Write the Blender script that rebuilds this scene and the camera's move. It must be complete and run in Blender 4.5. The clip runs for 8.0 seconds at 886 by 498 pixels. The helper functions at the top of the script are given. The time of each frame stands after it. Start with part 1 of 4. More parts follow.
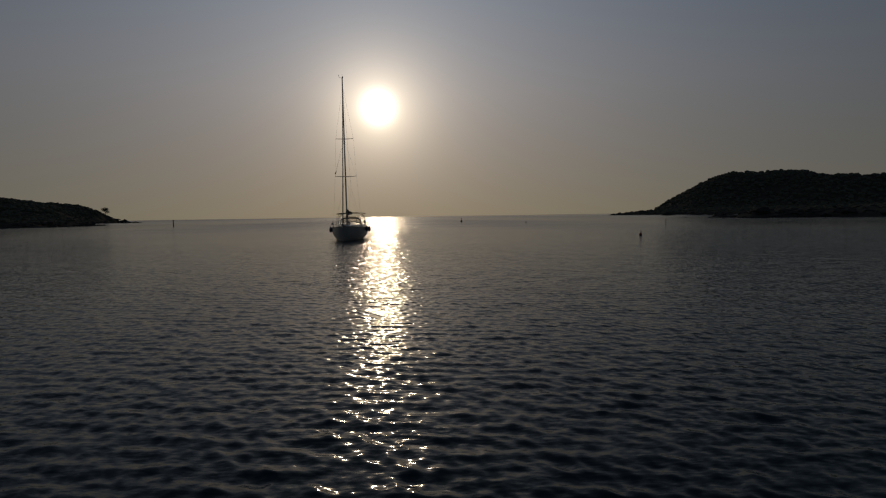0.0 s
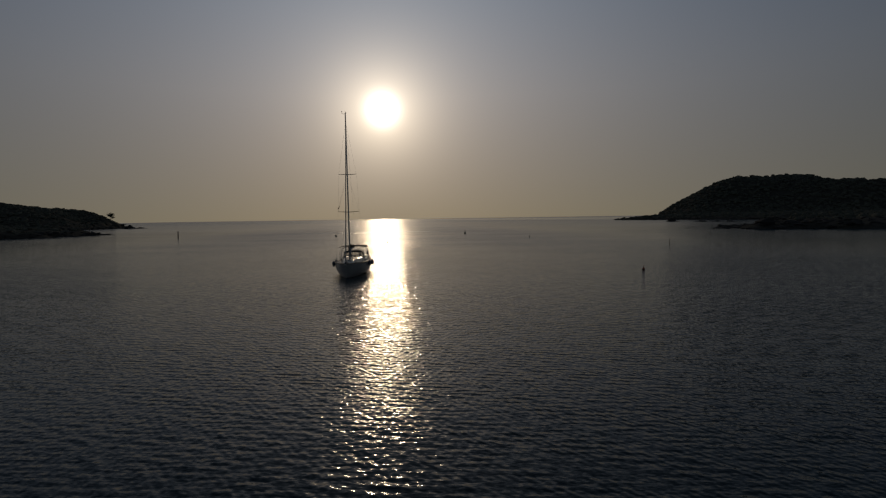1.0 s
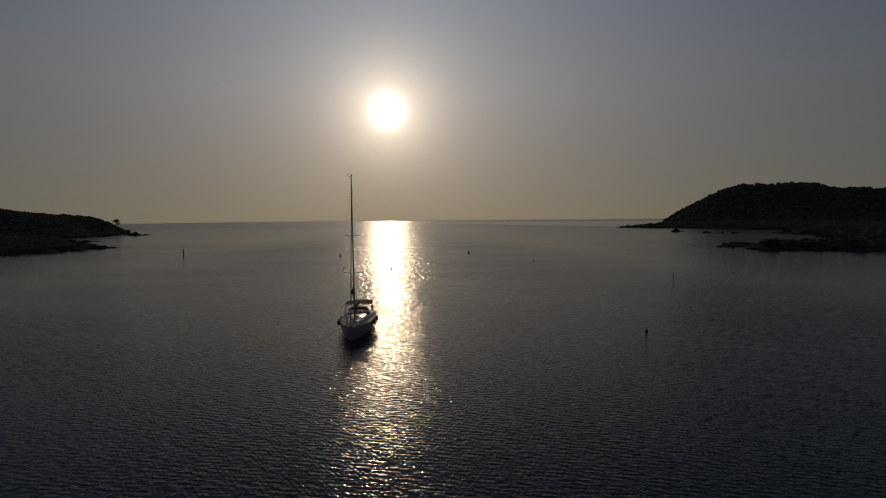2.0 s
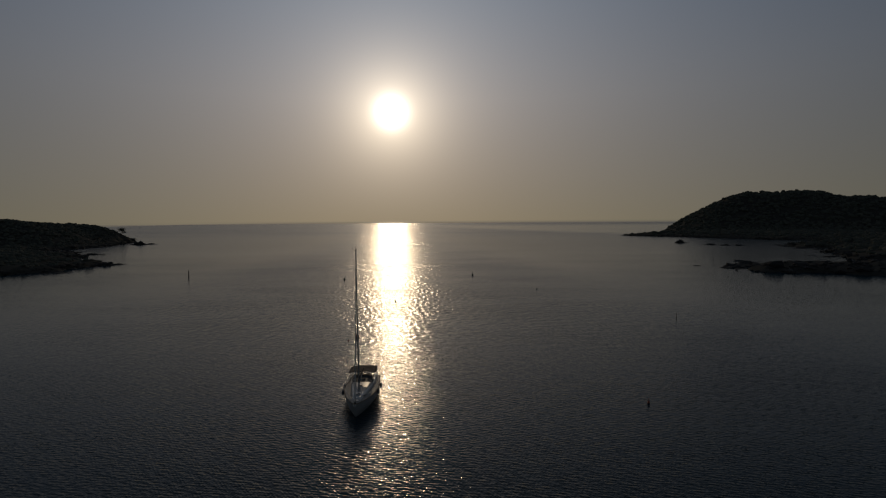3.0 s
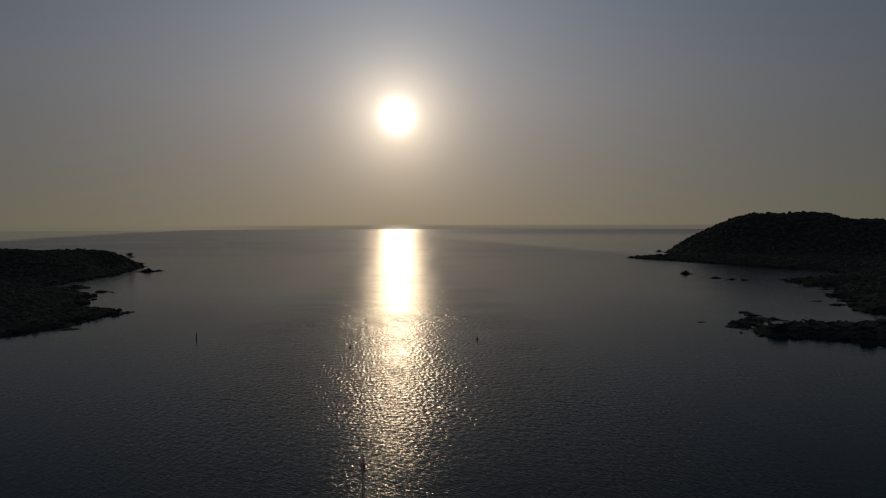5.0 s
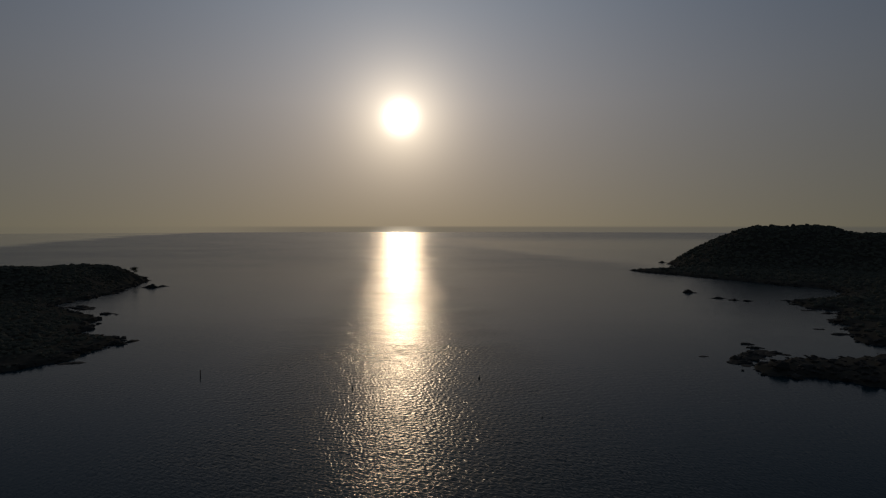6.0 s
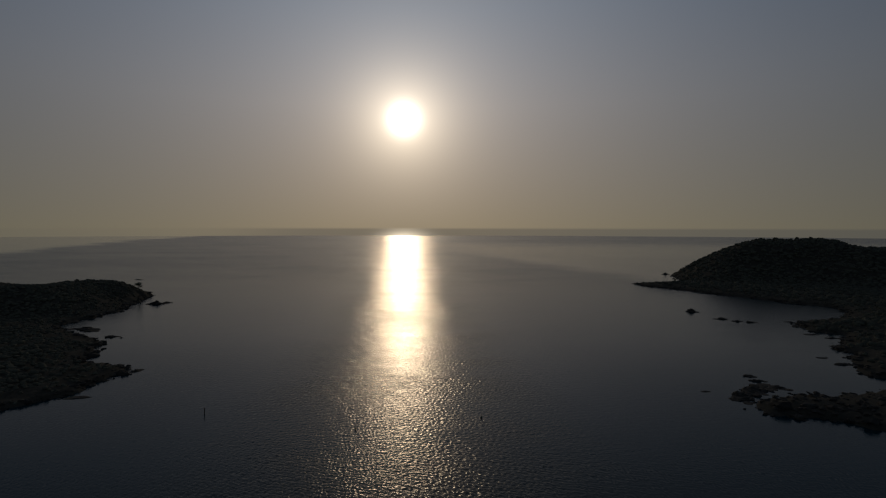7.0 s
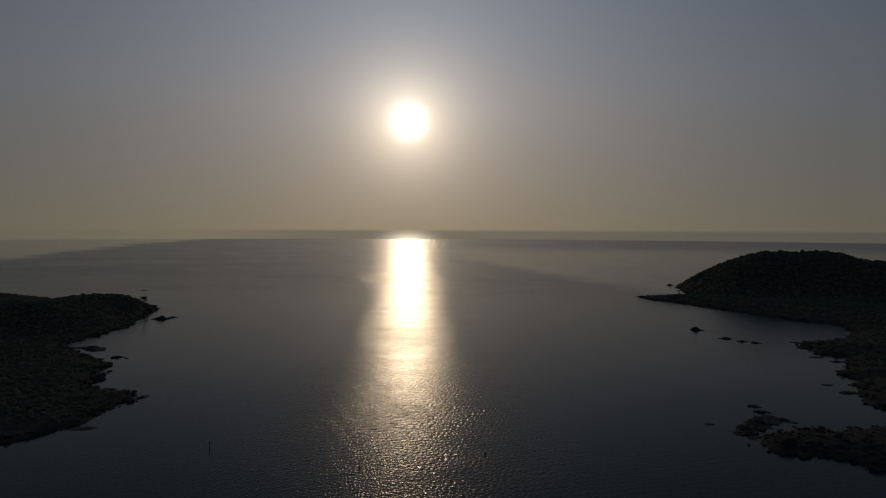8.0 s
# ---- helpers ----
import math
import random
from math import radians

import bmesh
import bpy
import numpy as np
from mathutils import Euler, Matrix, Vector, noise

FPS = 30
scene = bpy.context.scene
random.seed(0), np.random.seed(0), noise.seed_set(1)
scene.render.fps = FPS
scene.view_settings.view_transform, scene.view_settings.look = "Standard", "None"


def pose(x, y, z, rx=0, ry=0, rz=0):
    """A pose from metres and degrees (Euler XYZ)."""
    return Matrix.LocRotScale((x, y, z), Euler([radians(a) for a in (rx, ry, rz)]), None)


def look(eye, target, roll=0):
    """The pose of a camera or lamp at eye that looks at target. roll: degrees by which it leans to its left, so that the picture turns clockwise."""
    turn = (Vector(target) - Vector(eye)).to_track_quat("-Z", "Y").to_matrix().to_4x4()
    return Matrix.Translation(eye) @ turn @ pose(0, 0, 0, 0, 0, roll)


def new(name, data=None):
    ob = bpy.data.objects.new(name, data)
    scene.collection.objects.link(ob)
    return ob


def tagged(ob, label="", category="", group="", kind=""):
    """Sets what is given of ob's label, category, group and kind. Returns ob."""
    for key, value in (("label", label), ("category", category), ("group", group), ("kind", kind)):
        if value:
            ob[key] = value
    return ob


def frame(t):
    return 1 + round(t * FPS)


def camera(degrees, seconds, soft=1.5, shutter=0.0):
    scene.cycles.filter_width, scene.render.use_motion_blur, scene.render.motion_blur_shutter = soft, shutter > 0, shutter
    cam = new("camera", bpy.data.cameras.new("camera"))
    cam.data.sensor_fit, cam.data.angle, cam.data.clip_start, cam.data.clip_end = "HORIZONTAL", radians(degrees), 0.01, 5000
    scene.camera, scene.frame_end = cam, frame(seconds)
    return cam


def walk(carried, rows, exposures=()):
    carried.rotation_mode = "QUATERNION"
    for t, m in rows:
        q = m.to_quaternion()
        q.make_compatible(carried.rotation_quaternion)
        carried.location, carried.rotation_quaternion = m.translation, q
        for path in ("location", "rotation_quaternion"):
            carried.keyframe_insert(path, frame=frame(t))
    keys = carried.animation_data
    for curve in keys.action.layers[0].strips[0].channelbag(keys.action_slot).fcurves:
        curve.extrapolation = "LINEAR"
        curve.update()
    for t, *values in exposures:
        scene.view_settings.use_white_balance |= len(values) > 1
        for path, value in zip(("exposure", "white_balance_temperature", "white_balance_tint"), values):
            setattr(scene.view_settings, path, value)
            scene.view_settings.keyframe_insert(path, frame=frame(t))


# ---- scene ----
cam = camera(77.0, 8.0, soft=1.2)
ROWS = [  # seconds, x, y, z, yaw, pitch, roll
    (0.0, 0.0, 0.0, 2.48, 0.0, -3.417, 0.82),
    (0.5, 0.12, 0.1, 3.93, 0.205, -3.34, 0.856),
    (1.0, 0.2, 0.12, 6.107, 0.415, -3.22, 0.8),
    (1.5, 0.21, 0.1, 9.235, 0.613, -3.124, 0.61),
    (3.0, 0.3, -0.17, 20.613, 1.215, -2.926, 0.355),
    (3.5, 0.42, -0.27, 25.485, 1.373, -2.80, 0.31),
    (4.0, 0.46, -0.45, 30.975, 1.53, -2.73, 0.265),
    (4.5, 0.42, -0.59, 36.9, 1.64, -2.64, 0.225),
    (6.0, 0.73, -1.22, 57.87, 2.083, -2.419, 0.0),
    (6.5, 0.82, -1.5, 65.08, 2.223, -2.35, -0.04),
    (7.0, 0.92, -1.84, 72.4, 2.41, -2.22, -0.095),
    (7.5, 0.88, -2.07, 79.87, 2.64, -2.06, -0.16),
    (8.0, 0.78, -2.18, 85.6, 2.829, -2.013, -0.24),
]
walk(cam, [(t, pose(x, y, z, 90 + pitch, roll, yaw)) for t, x, y, z, yaw, pitch, roll in ROWS])
scene.view_settings.exposure = -2.7

# ---- sky and sun ----
SUN_AZ, SUN_EL = radians(-6.4), radians(10.85)
SUN_DIR = Vector((math.sin(SUN_AZ) * math.cos(SUN_EL), math.cos(SUN_AZ) * math.cos(SUN_EL), math.sin(SUN_EL)))


def math_nodes(tree):
    def math_node(op, a, b=None):
        n = tree.nodes.new("ShaderNodeMath")
        n.operation = op
        for i, s in enumerate((a, b)):
            if s is None:
                continue
            if isinstance(s, (int, float)):
                n.inputs[i].default_value = s
            else:
                tree.links.new(s, n.inputs[i])
        return n.outputs[0]

    return math_node


def make_sky():
    world = bpy.data.worlds.new("hazy_evening_sky")
    scene.world = world
    world.use_nodes = True
    tree = world.node_tree
    tree.nodes.clear()
    m = math_nodes(tree)
    coord = tree.nodes.new("ShaderNodeTexCoord")
    split = tree.nodes.new("ShaderNodeSeparateXYZ")
    tree.links.new(coord.outputs["Generated"], split.inputs[0])
    up = m("ADD", m("MULTIPLY", m("MAXIMUM", split.outputs[2], 0.0), 0.7), 0.16)
    join = tree.nodes.new("ShaderNodeCombineXYZ")
    tree.links.new(split.outputs[0], join.inputs[0])
    tree.links.new(split.outputs[1], join.inputs[1])
    tree.links.new(up, join.inputs[2])
    sky = tree.nodes.new("ShaderNodeTexSky")
    sky.sky_type, sky.sun_disc = "NISHITA", False
    sky.sun_elevation, sky.sun_rotation = SUN_EL, SUN_AZ % (2 * math.pi)
    sky.air_density, sky.dust_density, sky.ozone_density, sky.altitude = 1.0, 0.0, 2.0, 0
    tree.links.new(join.outputs[0], sky.inputs[0])
    base = tree.nodes.new("ShaderNodeBackground")
    base.inputs[1].default_value = SKY_STRENGTH
    # haze takes the saturation out of the clear sky
    grey = tree.nodes.new("ShaderNodeHueSaturation")
    grey.inputs["Saturation"].default_value = 0.45
    tree.links.new(sky.outputs[0], grey.inputs["Color"])
    # low haze warms the sky towards the horizon
    warm = tree.nodes.new("ShaderNodeMapRange")
    warm.data_type = "FLOAT_VECTOR"
    warm.inputs[7].default_value, warm.inputs[8].default_value = (0.0, 0.0, 0.0), (0.36, 0.36, 0.36)
    warm.inputs[9].default_value, warm.inputs[10].default_value = HAZE_LOW, HAZE_HIGH
    tree.links.new(split.outputs[2], warm.inputs[6])
    veil = tree.nodes.new("ShaderNodeVectorMath")
    veil.operation = "MULTIPLY"
    tree.links.new(grey.outputs[0], veil.inputs[0])
    tree.links.new(warm.outputs[1], veil.inputs[1])
    # and it thins out towards the zenith
    thin = tree.nodes.new("ShaderNodeMapRange")
    thin.inputs["From Min"].default_value, thin.inputs["From Max"].default_value = 0.25, 0.8
    thin.inputs["To Min"].default_value, thin.inputs["To Max"].default_value = 1.0, ZENITH
    tree.links.new(split.outputs[2], thin.inputs[0])
    dome = tree.nodes.new("ShaderNodeVectorMath")
    dome.operation = "SCALE"
    tree.links.new(veil.outputs[0], dome.inputs[0])
    tree.links.new(thin.outputs[0], dome.inputs["Scale"])
    tree.links.new(dome.outputs[0], base.inputs[0])
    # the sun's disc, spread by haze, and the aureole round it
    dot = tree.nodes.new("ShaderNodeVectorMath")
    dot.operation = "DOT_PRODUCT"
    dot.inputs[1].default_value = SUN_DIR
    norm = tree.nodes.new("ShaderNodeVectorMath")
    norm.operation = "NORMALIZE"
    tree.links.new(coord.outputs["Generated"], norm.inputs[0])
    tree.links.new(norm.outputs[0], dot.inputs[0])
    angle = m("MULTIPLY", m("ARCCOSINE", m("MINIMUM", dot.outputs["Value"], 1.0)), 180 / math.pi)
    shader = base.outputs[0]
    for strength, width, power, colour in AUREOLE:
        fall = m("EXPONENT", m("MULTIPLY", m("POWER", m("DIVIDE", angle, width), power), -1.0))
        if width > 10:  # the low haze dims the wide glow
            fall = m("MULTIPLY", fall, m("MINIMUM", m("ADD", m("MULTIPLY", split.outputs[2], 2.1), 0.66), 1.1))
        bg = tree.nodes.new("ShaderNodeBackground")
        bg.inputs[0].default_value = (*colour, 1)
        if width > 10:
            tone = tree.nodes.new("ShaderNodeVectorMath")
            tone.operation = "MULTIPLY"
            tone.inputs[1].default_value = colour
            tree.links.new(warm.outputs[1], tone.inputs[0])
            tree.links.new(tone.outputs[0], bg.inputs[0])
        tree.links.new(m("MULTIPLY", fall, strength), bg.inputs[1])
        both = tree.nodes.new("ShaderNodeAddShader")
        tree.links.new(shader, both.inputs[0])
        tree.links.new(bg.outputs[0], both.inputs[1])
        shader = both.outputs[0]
    # beyond the sea's edge: hazy open water, its sun glitter painted into the backdrop
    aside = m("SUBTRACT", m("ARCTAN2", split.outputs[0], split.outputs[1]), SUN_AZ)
    painted_track = m("EXPONENT", m("MULTIPLY", m("POWER", m("DIVIDE", m("ABSOLUTE", aside), radians(2.0)), 2.0), -1.0))
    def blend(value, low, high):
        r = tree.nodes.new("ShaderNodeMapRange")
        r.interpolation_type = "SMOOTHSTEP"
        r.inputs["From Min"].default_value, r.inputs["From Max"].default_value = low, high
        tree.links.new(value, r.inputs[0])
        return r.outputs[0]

    # painted reflection: the low sky copied, dimmed and cooled, nearly whole over the western calm
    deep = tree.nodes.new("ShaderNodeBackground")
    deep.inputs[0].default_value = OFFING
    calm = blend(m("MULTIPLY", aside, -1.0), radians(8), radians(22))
    painted_mirror = tree.nodes.new("ShaderNodeMixShader")
    tree.links.new(m("SUBTRACT", 0.46, m("MULTIPLY", calm, 0.38)), painted_mirror.inputs[0])
    tree.links.new(shader, painted_mirror.inputs[1])
    tree.links.new(deep.outputs[0], painted_mirror.inputs[2])
    # glitter painted as a glow on the backdrop, dimmer towards the horizon
    painted_glint = tree.nodes.new("ShaderNodeBackground")
    painted_glint.inputs[0].default_value = (1, 0.85, 0.62, 1)
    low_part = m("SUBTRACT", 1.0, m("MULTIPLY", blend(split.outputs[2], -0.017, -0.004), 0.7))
    tree.links.new(m("MULTIPLY", m("MULTIPLY", painted_track, low_part), 5.0), painted_glint.inputs[1])
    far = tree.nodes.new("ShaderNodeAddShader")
    tree.links.new(painted_mirror.outputs[0], far.inputs[0])
    tree.links.new(painted_glint.outputs[0], far.inputs[1])
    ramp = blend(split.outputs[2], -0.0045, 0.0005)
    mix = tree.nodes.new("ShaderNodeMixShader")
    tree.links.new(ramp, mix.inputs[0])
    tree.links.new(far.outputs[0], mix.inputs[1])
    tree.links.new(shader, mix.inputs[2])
    out = tree.nodes.new("ShaderNodeOutputWorld")
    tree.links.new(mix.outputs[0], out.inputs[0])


SKY_STRENGTH = 0.15
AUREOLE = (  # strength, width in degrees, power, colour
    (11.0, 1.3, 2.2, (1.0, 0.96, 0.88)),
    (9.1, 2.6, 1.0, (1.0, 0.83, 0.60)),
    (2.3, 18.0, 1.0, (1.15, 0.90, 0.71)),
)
HAZE_LOW, HAZE_HIGH, ZENITH = (1.02, 0.845, 0.585), (0.81, 1.0, 1.24), 0.55
# grey mixed into the sky copy that is painted as far water
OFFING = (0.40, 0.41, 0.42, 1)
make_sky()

sun = new("sun", bpy.data.lights.new("sun", "SUN"))
sun.data.energy, sun.data.angle, sun.data.color = 1.3, radians(0.55), (1.0, 0.75, 0.48)
sun.matrix_world = look(SUN_DIR * 500, (0, 0, 0))


# ---- materials ----
def material(name, colour, rough=0.6, metal=0.0, vary=0.25, scale=4.0, fine=40.0, bump=0.2, depth=0.01, islands=False, ior=1.5):
    """Principled surface with broad and fine variation of colour, roughness and relief; scales per metre."""
    mat = bpy.data.materials.new(name)
    mat.use_nodes = True
    t = mat.node_tree
    p = t.nodes["Principled BSDF"]
    co = t.nodes.new("ShaderNodeTexCoord")
    p.inputs["Metallic"].default_value = metal
    p.inputs["IOR"].default_value = ior
    big, small = t.nodes.new("ShaderNodeTexNoise"), t.nodes.new("ShaderNodeTexNoise")
    for n, s in ((big, scale), (small, fine)):
        n.inputs["Scale"].default_value = s
        n.inputs["Detail"].default_value = 4
        t.links.new(co.outputs["Object"], n.inputs["Vector"])
    mixed = t.nodes.new("ShaderNodeMix")
    mixed.inputs[0].default_value = 0.4
    t.links.new(big.outputs[0], mixed.inputs[2])
    t.links.new(small.outputs[0], mixed.inputs[3])
    value = mixed.outputs[0]
    if islands:
        geo = t.nodes.new("ShaderNodeNewGeometry")
        m2 = t.nodes.new("ShaderNodeMix")
        m2.inputs[0].default_value = 0.5
        t.links.new(value, m2.inputs[2])
        t.links.new(geo.outputs["Random Per Island"], m2.inputs[3])
        value = m2.outputs[0]
    ramp = t.nodes.new("ShaderNodeMapRange")
    ramp.inputs["From Min"].default_value, ramp.inputs["From Max"].default_value = 0.3, 0.7
    ramp.inputs["To Min"].default_value, ramp.inputs["To Max"].default_value = 1 - vary, 1 + vary
    t.links.new(value, ramp.inputs[0])
    tint = t.nodes.new("ShaderNodeVectorMath")
    tint.operation = "SCALE"
    tint.inputs[0].default_value = colour
    t.links.new(ramp.outputs[0], tint.inputs["Scale"])
    t.links.new(tint.outputs[0], p.inputs["Base Color"])
    rr = t.nodes.new("ShaderNodeMapRange")
    rr.inputs["To Min"].default_value, rr.inputs["To Max"].default_value = max(rough - 0.12, 0.03), min(rough + 0.12, 1)
    t.links.new(small.outputs[0], rr.inputs[0])
    t.links.new(rr.outputs[0], p.inputs["Roughness"])
    if bump:
        b = t.nodes.new("ShaderNodeBump")
        b.inputs["Strength"].default_value, b.inputs["Distance"].default_value = bump, depth
        t.links.new(small.outputs[0], b.inputs["Height"])
        t.links.new(b.outputs[0], p.inputs["Normal"])
    return mat


def wind_waves(count, shortest, longest, peak, slope, spread, seed):
    """Length, direction, phase and steepness of the wind waves that cross the bay."""
    rng = np.random.RandomState(seed)
    waves = []
    for i in range(count):
        length = shortest * (longest / shortest) ** (i / (count - 1.0)) * rng.uniform(0.96, 1.04)
        way = radians(-107) + rng.normal(0, spread)
        steep = slope * math.exp(-(math.log(length / peak)) ** 2 / (2 * 0.65 ** 2))
        waves.append((length, way, rng.uniform(0, 6.28), steep))
    return waves


WAVES = wind_waves(34, 0.12, 3.0, 0.33, 0.048, 0.66, 5)  # all over the bay
FINE = wind_waves(44, 0.14, 0.8, 0.27, 0.022, 0.9, 31)  # wavelets of the sheltered water close in
CHOP = wind_waves(16, 0.55, 4.2, 1.15, 0.048, 0.75, 21)  # longer ones, where the wind has had room to raise them
MESH_STEP = 0.007  # the sheet's spacing per metre from its middle


def water_material():
    mat = bpy.data.materials.new("sea_water")
    mat.use_nodes = True
    t = mat.node_tree
    p = t.nodes["Principled BSDF"]
    p.inputs["Base Color"].default_value = (0.004, 0.018, 0.026, 1)
    p.inputs["Specular IOR Level"].default_value = 0.26
    p.inputs["IOR"].default_value = 1.333
    co = t.nodes.new("ShaderNodeTexCoord")
    stretch = t.nodes.new("ShaderNodeMapping")
    stretch.inputs["Scale"].default_value = (0.4, 1.0, 1.0)
    stretch.inputs["Rotation"].default_value = (0, 0, radians(-12))
    t.links.new(co.outputs["Object"], stretch.inputs[0])
    # calm slicks and breezy patches
    patch = t.nodes.new("ShaderNodeTexNoise")
    patch.inputs["Scale"].default_value, patch.inputs["Detail"].default_value = 0.006, 3
    t.links.new(stretch.outputs[0], patch.inputs[0])
    gust = t.nodes.new("ShaderNodeMapRange")
    gust.inputs["From Min"].default_value, gust.inputs["From Max"].default_value = 0.35, 0.65
    gust.inputs["To Min"].default_value, gust.inputs["To Max"].default_value = 0.7, 1.1
    t.links.new(patch.outputs[0], gust.inputs[0])
    # two broad calms where the wind does not reach: one off the far west shore, one beyond the east point
    m = math_nodes(t)
    spot = t.nodes.new("ShaderNodeSeparateXYZ")
    t.links.new(co.outputs["Object"], spot.inputs[0])
    x, y = spot.outputs[0], spot.outputs[1]

    def edge(value, width):
        r = t.nodes.new("ShaderNodeMapRange")
        r.interpolation_type = "SMOOTHSTEP"
        r.inputs["From Max"].default_value = width
        t.links.new(value, r.inputs[0])
        return r.outputs[0]

    wobble = m("MULTIPLY", m("SUBTRACT", patch.outputs[0], 0.5), 500.0)
    west = edge(m("ADD", m("SUBTRACT", m("MULTIPLY", x, -1.0), m("MULTIPLY", m("SQRT", m("MAXIMUM", y, 1.0)), 31.0)), wobble), 160.0)
    past = edge(m("ADD", m("SUBTRACT", m("ADD", y, m("MULTIPLY", x, 2.84)), 1327.0), wobble), 350.0)
    past = m("MULTIPLY", past, edge(m("SUBTRACT", m("ADD", x, m("MULTIPLY", y, 0.112)), 60.0), 250.0))
    east = m("MULTIPLY", m("MULTIPLY", past, m("SUBTRACT", 1.0, edge(m("SUBTRACT", y, 1700.0), 1300.0))), 0.65)
    lull = m("MAXIMUM", west, east)
    calm = m("SUBTRACT", 1.0, m("MULTIPLY", lull, 0.7))
    # the breeze falls off towards the open sea
    puff = t.nodes.new("ShaderNodeTexNoise")
    puff.inputs["Scale"].default_value, puff.inputs["Detail"].default_value, puff.inputs["Roughness"].default_value = 0.9, 5, 0.65
    t.links.new(stretch.outputs[0], puff.inputs[0])
    cat = t.nodes.new("ShaderNodeMapRange")
    cat.inputs["From Min"].default_value, cat.inputs["From Max"].default_value = 0.3, 0.7
    cat.inputs["To Min"].default_value, cat.inputs["To Max"].default_value = 0.0, 1.0
    t.links.new(puff.outputs[0], cat.inputs[0])
    groups = t.nodes.new("ShaderNodeTexNoise")
    groups.inputs["Scale"].default_value, groups.inputs["Detail"].default_value, groups.inputs["Roughness"].default_value = 0.035, 5, 0.6
    t.links.new(stretch.outputs[0], groups.inputs[0])
    train = m("ADD", m("MULTIPLY", groups.outputs[0], 1.6), 0.2)
    gusty = m("ADD", m("MULTIPLY", cat.outputs[0], 0.6), 0.7)
    # sheltered water under the two headlands
    shelter = m("MULTIPLY", edge(m("SUBTRACT", m("ABSOLUTE", m("ADD", x, m("MULTIPLY", y, 0.11))), 24.0), 60.0), edge(m("SUBTRACT", y, 30.0), 70.0))
    shelter = m("MULTIPLY", shelter, m("SUBTRACT", 1.0, edge(m("SUBTRACT", y, 500.0), 500.0)))
    calm = m("MULTIPLY", calm, m("SUBTRACT", 1.0, m("MULTIPLY", shelter, 0.72)))
    wind = m("MULTIPLY", m("MULTIPLY", m("MULTIPLY", m("MULTIPLY", gust.outputs[0], train), gusty), calm), m("ADD", 1.0, m("MULTIPLY", edge(m("SUBTRACT", y, 90.0), 420.0), 0.2)))
    # the tilt of ripples too small for the sheet: two sizes, steeper along the wind than across it
    geo = t.nodes.new("ShaderNodeNewGeometry")
    normal = geo.outputs["Normal"]
    # wind waves too short for the sheet where it grows coarse
    away = m("SQRT", m("ADD", m("MULTIPLY", x, x), m("MULTIPLY", y, y)))
    fineness = m("DIVIDE", 1.0 / MESH_STEP, m("MAXIMUM", away, 1.0))
    seaward = edge(m("SUBTRACT", y, 70.0), 110.0)  # with more fetch the waves grow longer
    open_bay = edge(m("SUBTRACT", y, 52.0), 90.0)
    # the longer waves run in short, bent crests
    bend = t.nodes.new("ShaderNodeTexNoise")
    bend.inputs["Scale"].default_value, bend.inputs["Detail"].default_value = 0.25, 1
    t.links.new(co.outputs["Object"], bend.inputs[0])
    bent = t.nodes.new("ShaderNodeVectorMath")
    bent.operation = "MULTIPLY_ADD"
    bent.inputs[1].default_value = (3.2, 3.2, 0)
    t.links.new(bend.outputs["Color"], bent.inputs[0])
    t.links.new(co.outputs["Object"], bent.inputs[2])
    # far out the short ripples run together into one rough sheen
    sheen = edge(m("SUBTRACT", y, 210.0), 300.0)
    short_left = m("SUBTRACT", m("SUBTRACT", 1.0, m("MULTIPLY", open_bay, 0.5)), m("MULTIPLY", sheen, 0.30))
    fine_left = m("SUBTRACT", 1.0, m("MULTIPLY", sheen, 0.55))
    # ripples too small to be told apart from high up: the finest first, then the short waves
    merged_fine = edge(m("SUBTRACT", y, 50.0), 90.0)
    merged_short = m("MULTIPLY", edge(m("SUBTRACT", y, 90.0), 130.0), 0.85)
    short_shown = m("MULTIPLY", short_left, m("SUBTRACT", 1.0, merged_short))
    lean = None
    for n_wave, (length, way, phase, steep) in enumerate(WAVES + CHOP):
        k = 2 * math.pi / length
        dot = t.nodes.new("ShaderNodeVectorMath")
        dot.operation = "DOT_PRODUCT"
        dot.inputs[1].default_value = (k * math.cos(way), k * math.sin(way), 0)
        t.links.new(co.outputs["Object"] if n_wave < len(WAVES) else bent.outputs[0], dot.inputs[0])
        if n_wave < len(WAVES):
            left_out = t.nodes.new("ShaderNodeMath")
            left_out.operation, left_out.use_clamp = "MULTIPLY_ADD", True
            left_out.inputs[1].default_value, left_out.inputs[2].default_value = -length / 3.0, 5.5 / 3.0
            t.links.new(fineness, left_out.inputs[0])
            share = m("MULTIPLY", left_out.outputs[0], short_shown if length < 0.6 else short_left)
        else:
            share = open_bay
        rise = m("MULTIPLY", m("COSINE", m("ADD", dot.outputs["Value"], phase)), share)
        add = t.nodes.new("ShaderNodeVectorMath")
        add.operation = "MULTIPLY_ADD"
        add.inputs[1].default_value = (-steep * math.cos(way), -steep * math.sin(way), 0)
        t.links.new(rise, add.inputs[0])
        if lean:
            t.links.new(lean, add.inputs[2])
        lean = add.outputs[0]
    swept = t.nodes.new("ShaderNodeVectorMath")
    swept.operation = "SCALE"
    t.links.new(lean, swept.inputs[0])
    t.links.new(wind, swept.inputs["Scale"])
    crests = t.nodes.new("ShaderNodeVectorMath")
    crests.operation = "ADD"
    t.links.new(normal, crests.inputs[0])
    t.links.new(swept.outputs[0], crests.inputs[1])
    normal = crests.outputs[0]
